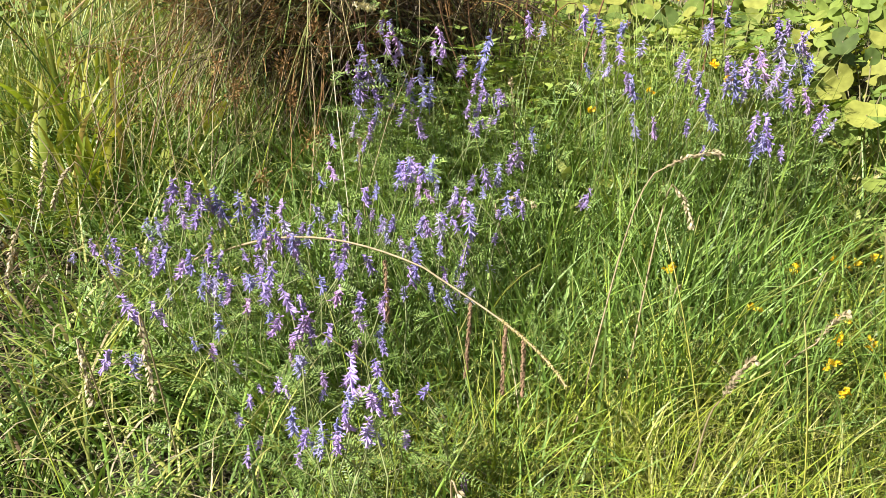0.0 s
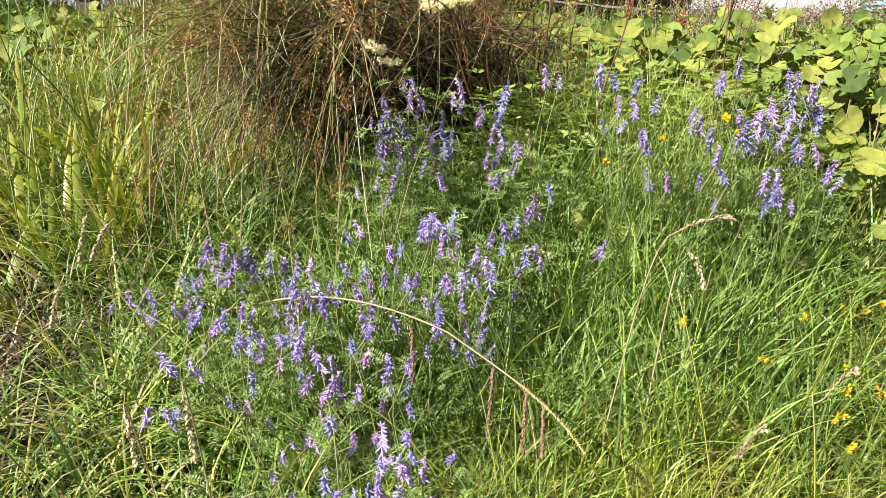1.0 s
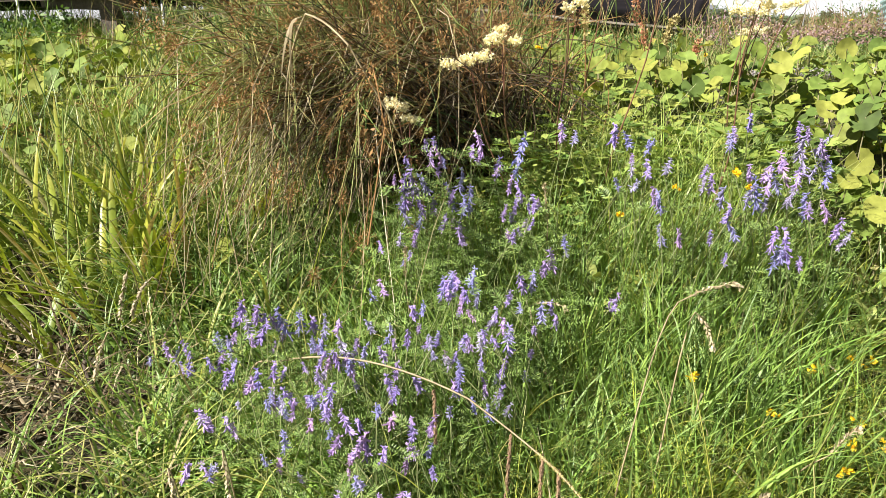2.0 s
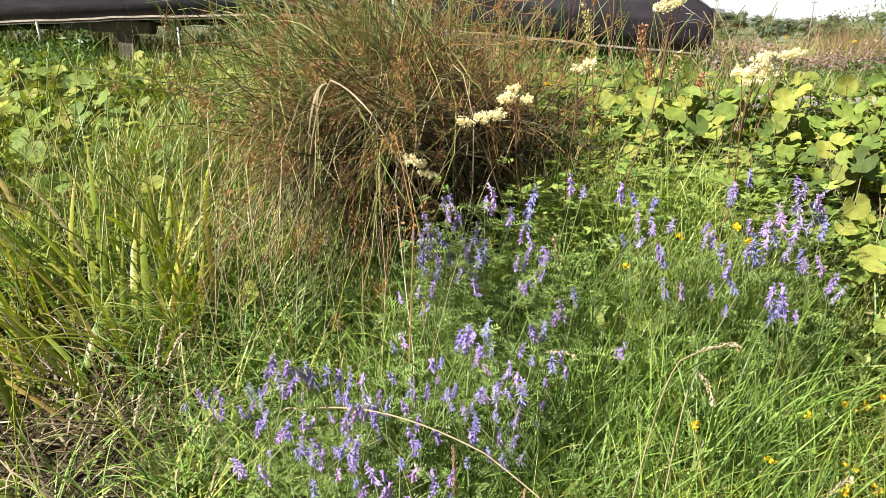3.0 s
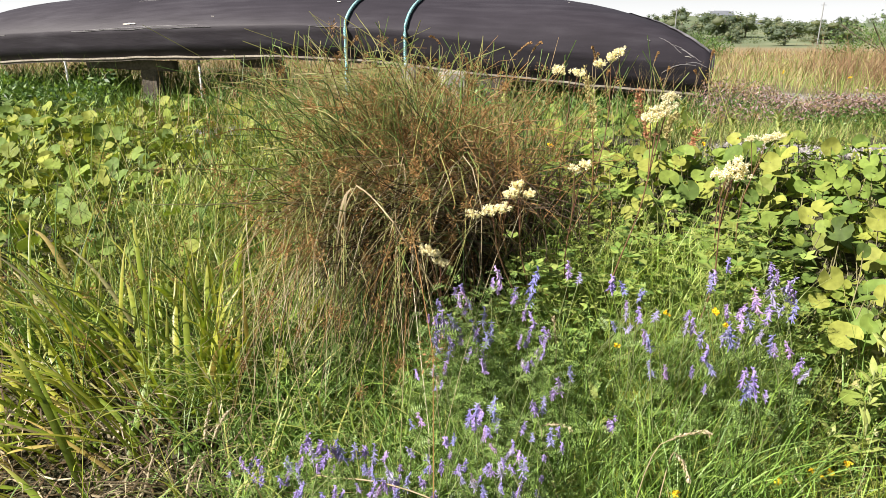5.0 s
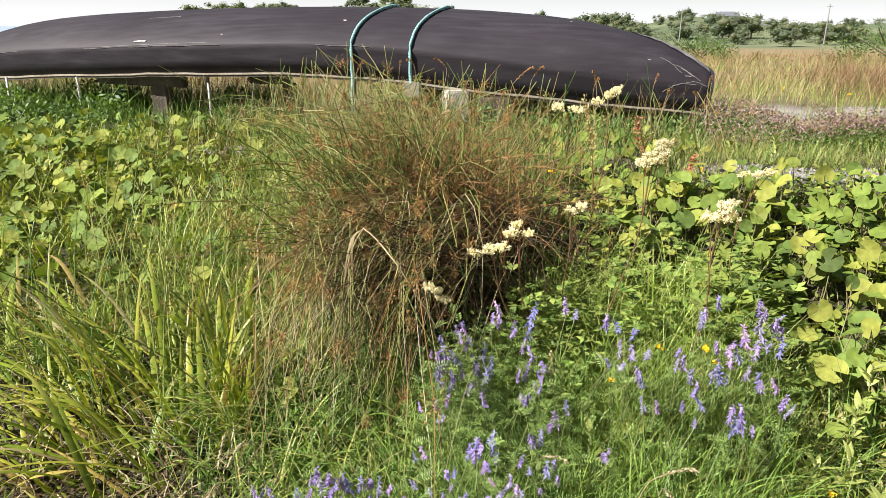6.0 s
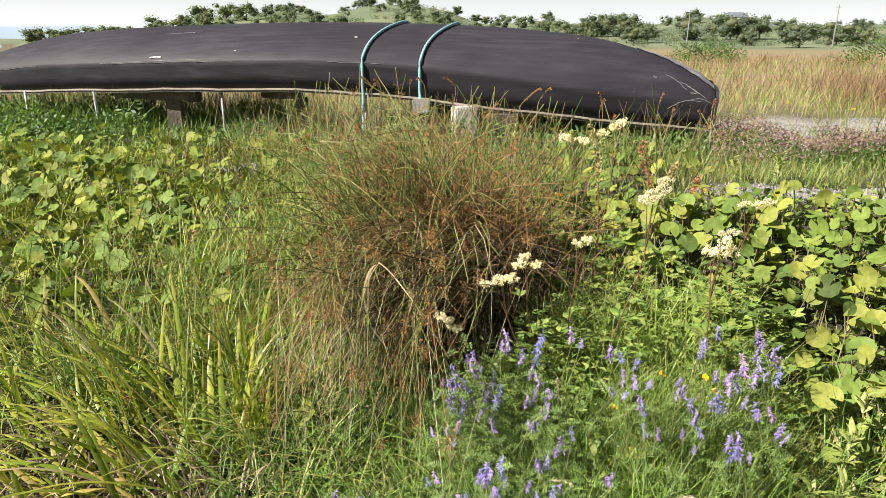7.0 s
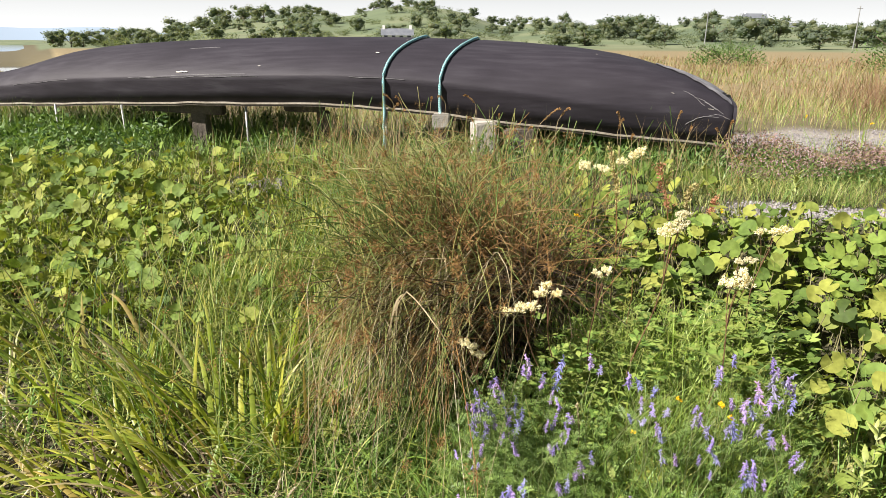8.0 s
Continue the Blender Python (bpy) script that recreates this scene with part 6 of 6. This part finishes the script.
def build_yellow(x, y, z, n=4, r=0.006, lab="small bright yellow pea flowers on a thin stem"):
    g = float(height(x, y))
    t = tagged(new("yellow_flower"), lab, "flower", "yellow flowers")
    t.location = (x, y + 0.02, g)
    f0 = np.array([x, y + 0.02, g])
    p = bezier(f0, f0 + [0, 0, 0.3 * (z - g)], np.array([x, y, z]) - [0, 0, 0.02], (x, y, z), 6)
    v, f, a = tubes(p[None], np.full(1, 0.0009), 3)
    part("stem", mesh_np("stem", v - f0, f, M["vetch_stem"], a), t)
    geo = []
    for i in range(n):
        c = np.array([x, y, z]) + R.normal(0, r * 0.9, 3)
        k = 7
        w = unit(k) + np.array([0, -0.5, 0.3])
        geo.append(leaflets(np.repeat(c[None], k, 0), w, unit(k), R.uniform(r, r * 1.7, k), np.full(k, r * 1.2)))
    v, f, a = join_geo(geo)
    part("petals", mesh_np("petals", v - f0, f, M["yellow"], a), t, "bright yellow petals")


for px, py, pz in ((0.78, 0.92, 0.135), (0.74, 0.85, 0.13), (0.7, 0.8, 0.11), (0.83, 0.9, 0.1), (0.86, 1.05, 0.2), (0.82, 1.05, 0.21), (0.45, 0.88, 0.24), (0.6, 0.88, 0.17), (0.58, 1.17, 0.56), (0.6, 1.15, 0.53), (0.35, 1.14, 0.48), (0.9, 1.0, 0.16), (0.92, 1.1, 0.2), (0.5, 1.3, 0.5), (0.68, 0.72, 0.1), (0.8, 0.78, 0.1), (0.95, 0.9, 0.12), (0.72, 1.0, 0.2)):
    build_yellow(px, py, pz + 0.015, 4, 0.006)
for px, py, pz in ((-0.15, 2.3, 0.86), (0.25, 2.4, 0.8), (0.95, 2.7, 0.78), (1.1, 2.75, 0.8), (1.6, 5.2, 0.95), (2.2, 5.2, 1.0), (2.6, 5.0, 0.98)):
    build_yellow(px, py, pz, 3, 0.007)


# leafy single herb, mid bank
def build_leafy_herb(x, y, z, n=8, L=0.06, lab="young herb with a rosette of pointed pale green leaves"):
    g = float(height(x, y))
    t = tagged(new("leafy_herb"), lab, "herb", "leafy herbs")
    t.location = (x, y, g)
    h = z - g
    v, f, a = tubes(np.array([[[0, 0, 0], [0.004, 0, h * 0.5], [0, 0, h]]]), np.full(1, 0.002), 4)
    part("stem", mesh_np("stem", v, f, M["vetch_stem"], a), t)
    b = np.zeros((n, 3))
    b[:, 2] = R.uniform(h * 0.35, h, n)
    ph = arcs(b, np.arange(n) * 2.4, np.full(n, L) * R.uniform(0.7, 1.1, n), R.uniform(0.5, 1.0, n), R.uniform(0.2, 0.8, n), 5)
    for i in range(n):
        v, f, a = ribbons(ph[i:i + 1], np.full(1, L * 0.33), np.array([0.3, 0.8, 1, 0.85, 0.5, 0.03]), R.uniform(-0.3, 0.3, 1), 0.3)
        part("leaf", mesh_np("leaf", v, f, M["mid_grass"], a), t)


build_leafy_herb(0.295, 1.077, 0.38)
for hx, hy_, hz_ in ((1.0, 1.2, 0.42), (1.06, 1.28, 0.5), (0.95, 1.1, 0.33), (1.12, 1.15, 0.4), (1.0, 1.02, 0.28), (1.18, 1.3, 0.48), (0.88, 1.12, 0.3), (1.1, 1.0, 0.26)):
    build_leafy_herb(hx, hy_, hz_, 16, 0.055, "leafy herb with narrow grey-green leaves")


for hx, hy_, hz_ in ((0.25, 3.35, 1.0), (0.55, 3.5, 1.05), (0.8, 3.3, 0.98), (1.05, 3.55, 1.0), (-0.15, 3.3, 0.98), (0.4, 3.75, 1.02), (1.25, 3.3, 0.95), (-0.5, 3.5, 1.02), (1.45, 3.2, 0.98), (0.05, 3.7, 1.05)):
    build_leafy_herb(hx, hy_, hz_ - 0.1, 20, 0.055, "upright leafy weed with pointed dark green leaves")
for k in range(22):
    gx, gy = -0.9 + 2.1 * R.uniform(), 2.9 + 0.8 * R.uniform()
    gz_ = float(height(gx, gy)) + R.uniform(0.3, 0.5)
    build_seed_grass(gx + R.normal(0, 0.04), gy, gz_, (gx, gy), (R.normal(0, 0.04), 0.0, R.uniform(0.02, 0.07)), "rush_seed", 0.004)


# ---- pink-flowered patch and undergrowth by the boat ----
def bushy(name, boxes, n, up, L, mat, label, cat, low=0.02):
    b = np.concatenate([scatter(int(n * w), *bx, lambda x, y: 1 - gravel_share(x, y)) for bx, w in boxes])
    k = len(b)
    b[:, 2] += R.uniform(low, up, k) * (0.75 + 0.35 * np.sin(b[:, 0] * 5.3) * np.sin(b[:, 1] * 6.1 + b[:, 0]))
    stuff(name, leaflets(b, unit(k) + np.array([0, 0, 0.4]), unit(k), R.uniform(L * 0.6, L * 1.3, k), R.uniform(L * 0.3, L * 0.6, k)), mat, label, cat)


PB = [((1.25, 1.8, 3.6, 4.7), 0.3), ((1.8, 2.3, 3.6, 4.3), 0.2), ((2.2, 3.6, 3.8, 4.7), 0.6)]
bushy("heather_leaves", PB, 11000, 0.17, 0.024, "bush_leaf", "low green bushy plants beside the gravel", "plant")
bushy("pink_flowers", PB, 14000, 0.25, 0.02, "pink", "dusky pink flower heads of low bushy plants", "flower", 0.13)
bushy("boat_weeds", [((-4.8, -2.75, 4.2, 5.0), 0.6), ((-2.15, -1.7, 4.2, 4.9), 0.15), ((-4.6, -2.7, 3.9, 4.25), 0.2)], 6500, 0.27, 0.045, "bush_leaf", "dark leafy weeds under the boat", "weed")
bushy("shade_weeds", [((-0.9, 1.3, 3.9, 4.7), 1.0)], 5200, 0.22, 0.04, "bush_leaf", "dark leafy weeds under the boat", "weed")
bushy("ground_herbs", [((-4.6, -0.6, 1.5, 3.9), 0.7), ((-0.2, 2.6, 1.5, 3.0), 0.3)], 26000, 0.1, 0.035, "colt_leaf_many", "low mixed green herbs covering the ground", "herb")
bushy("right_herbs", [((0.85, 1.7, 0.75, 1.45), 1.0)], 4500, 0.17, 0.03, "mid_grass", "mixed leafy herbs at the foot of the bank", "herb")


# ---- distance ----
def lump(c, r, n=7, k=4):
    """An uneven rounded mass, the dense inside of a crown."""
    th, ph = np.linspace(0.15, math.pi - 0.15, k), np.arange(n) * 2 * math.pi / n
    T, P = np.meshgrid(th, ph, indexing="ij")
    d = np.stack([np.sin(T) * np.cos(P), np.sin(T) * np.sin(P), np.cos(T) * 0.8], 2)
    v = np.array(c) + d * r * R.uniform(0.75, 1.05, (k, n, 1))
    i, j = np.meshgrid(np.arange(k - 1), np.arange(n), indexing="ij")
    f = np.stack([i * n + j, i * n + (j + 1) % n, (i + 1) * n + (j + 1) % n, (i + 1) * n + j], 2).reshape(-1, 4)
    return v.reshape(-1, 3), f, np.zeros(k * n)


def far_tree_mesh():
    """Crown of many small leaf clumps in uneven lobes, 1 m high before scaling; trunk and limbs apart."""
    lobes = [(R.normal(0, 0.2), R.normal(0, 0.2), R.uniform(0.14, 0.78), R.uniform(0.13, 0.26)) for _ in range(14)]
    c, s = [], []
    for x, y, z, r in lobes:
        d = unit(46)
        c.append(np.array([x, y, z]) + d * r * R.uniform(0.55, 1.1, (46, 1)) * np.array([1, 1, 0.8]))
        s.append(d + unit(46) * 0.7)
    c, s = np.concatenate(c), np.concatenate(s)
    n = len(c)
    v, f, a = leaflets(c, s, unit(n), R.uniform(0.044, 0.08, n), R.uniform(0.035, 0.06, n))
    crown = mesh_np("crown", *join_geo([(v, f, a)] + [lump(q[:3], q[3] * 0.72) for q in lobes])[:2], M["hazed_leaf"])
    paths = [bezier((0, 0, -0.05), (0, 0, 0.15), (0.01, 0, 0.3), (0.02, 0, 0.6), 8)]
    for x, y, z, r in lobes[:5]:
        paths.append(bezier((0.005, 0, 0.22), (x * 0.3, y * 0.3, 0.35), (x * 0.8, y * 0.8, z * 0.8), (x, y, z), 8))
    rad = np.array([np.linspace(0.03, 0.012, 8)] + [np.linspace(0.014, 0.004, 8)] * 5)
    v2, f2, a2 = tubes(np.array(paths), rad, 5)
    return crown, mesh_np("trunk", v2, f2, M["bark"], a2), (v, f, a)


TREES = [far_tree_mesh() for _ in range(5)]


def far_tree(az, d, h, wide=1.2):
    x, y = d * math.sin(az), d * math.cos(az)
    t = tagged(new("tree"), "distant broad-leaved tree with a full green crown", "tree", "distant trees")
    t.matrix_world = pose(x, y, float(height(x, y)) - 0.3, 0, 0, R.uniform(0, 360)) @ Matrix.Diagonal((h * wide, h * wide, h, 1))
    cr, tr, _ = TREES[R.randint(0, 5)]
    part("trunk", tr, t)
    part("crown", cr, t)


for i in range(180):
    az = radians(R.uniform(-33, 36))
    d = R.uniform(180, 400)
    far_tree(az, d, R.uniform(2.5, 6.5), R.uniform(0.9, 1.6))
for az_d, d, h in ((-36.3, 190, 4.6), (-35.2, 200, 5.0), (-34.4, 195, 4.2), (-33.0, 205, 5.4), (-32.2, 200, 5.2), (-30.4, 210, 4.6), (-28.9, 200, 5.0), (-27.5, 330, 9), (-24.8, 300, 9), (-23, 310, 8), (-21.5, 300, 8), (13.5, 210, 8), (16.5, 220, 9), (18.0, 230, 7), (6.5, 240, 8.5), (8.3, 250, 8.5), (4.0, 240, 7)):
    far_tree(radians(az_d), d, h, 1.3)


def far_wood():
    """Hedges and woods on the slopes."""
    geo = []
    for _ in range(520):
        az = radians(R.uniform(-34, 40))
        d = (190, 218, 250, 290, 335, 390)[R.randint(0, 6)] + 14 * math.sin(az * 21) + R.normal(0, 7)
        kind = R.randint(0, 5)
        v, f, a = TREES[kind][2]
        sel = R.choice(len(f), 220, False)
        hh = R.uniform(1.4, 3.6)
        x, y = d * math.sin(az), d * math.cos(az)
        vq = v.reshape(-1, 4, 3)[sel]
        vq = vq.mean(1, keepdims=True) + (vq - vq.mean(1, keepdims=True)) * 1.35
        q = vq.reshape(-1, 3) * np.array([hh * 1.6, hh * 1.6, hh]) * np.array([1, 1, 1.0]) + np.array([x, y, float(height(x, y)) - hh * 0.2])
        geo.append((q, np.arange(len(q)).reshape(-1, 4), a[:len(q)]))
    stuff("far_woods", join_geo(geo), "hazed_leaf", "hedges and woods on the distant hillside", "woods")


far_wood()


def build_pole(az, d, h):
    x, y = d * math.sin(az), d * math.cos(az)
    z = float(height(x, y))
    t = tagged(new("utility_pole"), "tall thin wooden utility pole in a distant field", "pole", "utility poles")
    t.location = (x, y, z)
    v, f, a = tubes(np.array([[[0, 0, -0.5], [0.04 * h * 0.3, 0, h * 0.5], [0.05 * h * 0.3, 0, h]]]), np.array([[0.16, 0.14, 0.11]]), 8)
    part("shaft", mesh_np("shaft", v, f, M["galvanised"], a), t)
    part("crossarm", box_mesh("crossarm", 1.2, 0.1, 0.1, M["weathered_wood"]), t, "", pose(0.015 * h, 0, h - 0.6))


build_pole(math.atan2(84.19, 200), 190, 9.5)
build_pole(math.atan2(46.0, 200), 200, 8.2)


def build_house(az, d, w, h, turn, label="small white cottage with a grey slate roof"):
    x, y = d * math.sin(az), d * math.cos(az)
    z = float(height(x, y))
    t = tagged(new("cottage"), label, "house", "distant houses")
    t.matrix_world = pose(x, y, z, 0, 0, turn)
    dp = w * 0.5
    part("wall", box_mesh("wall", w, dp, h, M["plaster"], 0.02), t)
    bm = bmesh.new()
    e, rh = 0.3, dp * 0.42
    a = [bm.verts.new(c) for c in ((-w / 2 - e, -dp / 2 - e, h - 0.1), (w / 2 + e, -dp / 2 - e, h - 0.1), (w / 2 + e, 0, h + rh), (-w / 2 - e, 0, h + rh), (w / 2 + e, dp / 2 + e, h - 0.1), (-w / 2 - e, dp / 2 + e, h - 0.1))]
    for q in ((0, 1, 2, 3), (3, 2, 4, 5), (1, 4, 2), (0, 3, 5), (0, 5, 4, 1)):
        bm.faces.new([a[i] for i in q])
    bmesh.ops.recalc_face_normals(bm, faces=bm.faces)
    roof = part("roof", bm_mesh("roof", bm, M["slate"]), t)
    for cx in (-w / 2 + 0.5, w / 2 - 0.5):
        part("chimney", box_mesh("chimney", 0.7, 0.6, 1.1, M["plaster"]), roof, "", pose(cx, 0, h + rh - 0.3))
    for i in range(4):
        wx = -w / 2 + w * (i + 0.5) / 4
        nm = "door" if i == 2 else "window"
        hh = 2.0 if nm == "door" else 1.1
        part(nm, box_mesh(nm, 0.9, 0.06, hh, M["dark_glass"]), t, "", pose(wx, -dp / 2 - 0.01, 0.02 if nm == "door" else 1.0))


build_house(math.atan2(-0.196, 1.0), 186, 8.0, 2.2, 12)
build_house(math.atan2(0.345, 1.0), 520, 12, 3.2, -8)
build_house(math.atan2(0.46, 1.0), 560, 12, 3.2, 10)
build_house(math.atan2(0.29, 1.0), 330, 9, 2.8, 5)


def build_container():
    """Ribbed teal steel shed standing in the dry grass."""
    x, y = 9.2, 17.2
    z = float(height(x, y))
    t = tagged(new("steel_shed"), "blue-green shed of ribbed sheet steel in dry grass", "shed")
    t.matrix_world = pose(x, y, z, 0, 0, -24)
    bm = bmesh.new()
    w, d, h, n = 3.0, 2.4, 1.7, 13
    pts = []
    for i in range(n):
        z0 = h * i / n
        for k, (dz, o) in enumerate(((0, 0), (0.3, 0.0), (0.45, 0.04), (0.85, 0.04))):
            pts.append((z0 + dz * h / n, o))
    pts.append((h, 0))
    rings = []
    for zz, o in pts:
        rings.append([bm.verts.new(c) for c in ((0 - o, -d / 2 - o, zz), (w + o, -d / 2 - o, zz), (w + o, d / 2 + o, zz), (0 - o, d / 2 + o, zz))])
    for a, b in zip(rings, rings[1:]):
        for i in range(4):
            bm.faces.new((a[i], a[(i + 1) % 4], b[(i + 1) % 4], b[i]))
    part("wall", bm_mesh("wall", bm, M["teal_paint"]), t)
    part("roof", box_mesh("roof", w + 0.2, d + 0.2, 0.06, M["teal_paint"]), t, "", pose(w / 2, 0, h + 0.001))


build_container()


def build_far_bush(x, y, h, w):
    t = tagged(new("bush"), "rounded grey-green willow bush in the dry meadow", "bush", "meadow bushes")
    t.location = (x, y, float(height(x, y)))
    n = 2600
    d = unit(n)
    d[:, 2] = np.abs(d[:, 2])
    c = d * R.uniform(0.5, 1.05, (n, 1)) * np.array([w, w * 0.7, h]) * (1 + 0.15 * np.sin(d[:, :1] * 7) * np.sin(d[:, 1:2] * 5))
    v, f, a = leaflets(c, d + unit(n) * 0.7, unit(n), R.uniform(0.06, 0.14, n), R.uniform(0.03, 0.06, n))
    part("crown", mesh_np("crown", v, f, M["bush_leaf"], a), t)
    p = np.array([bezier((0, 0, 0), (0, 0, h * 0.2), (math.cos(k) * w * 0.4, math.sin(k) * w * 0.3, h * 0.4), (math.cos(k) * w * 0.7, math.sin(k) * w * 0.5, h * 0.8), 6) for k in range(6)])
    v, f, a = tubes(p, np.full(6, 0.02), 4)
    part("stem", mesh_np("stem", v, f, M["bark"], a), t)


build_far_bush(13.6, 26, 1.5, 2.4)
build_far_bush(9.0, 34, 1.0, 1.8)


def build_lake():
    az = np.radians(np.linspace(-75, -25, 40))
    d = np.array([25.0, 60, 110, 250, 980])
    A, D = np.meshgrid(az, d)
    v = np.stack([D * np.sin(A), D * np.cos(A), np.full_like(A, -0.9)], 2).reshape(-1, 3)
    i, j = np.meshgrid(np.arange(4), np.arange(39), indexing="ij")
    f = np.stack([i * 40 + j, i * 40 + j + 1, (i + 1) * 40 + j + 1, (i + 1) * 40 + j], 2).reshape(-1, 4)
    tagged(new("water", mesh_np("water", v, f[:, ::-1], M["water"])), "calm pale lake beyond the meadow", "water", kind="structure")


build_lake()


def build_backdrop():
    """Hills on the horizon, the pale blue of haze put into their colour."""
    m, n, l, p = mat_new("hazed_hills")
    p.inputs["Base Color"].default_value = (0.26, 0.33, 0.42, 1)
    p.inputs["Roughness"].default_value = 1.0
    az = np.radians(np.linspace(-70, 70, 141))
    top = 50 + 12 * np.sin(az * 7 + 1) + 5 * np.sin(az * 19) + 4 * np.sin(az * 41)
    rows = [(2700, np.full(141, -5.0)), (2800, top * 0.6), (2900, top)]
    v = np.concatenate([np.stack([d * np.sin(az), d * np.cos(az), z], 1) for d, z in rows])
    i, j = np.meshgrid(np.arange(2), np.arange(140), indexing="ij")
    f = np.stack([i * 141 + j, i * 141 + j + 1, (i + 1) * 141 + j + 1, (i + 1) * 141 + j], 2).reshape(-1, 4)
    tagged(new("backdrop", mesh_np("backdrop", v, f, m)), "hills on the far horizon, tinted pale blue for haze", "hills", kind="structure")


build_backdrop()
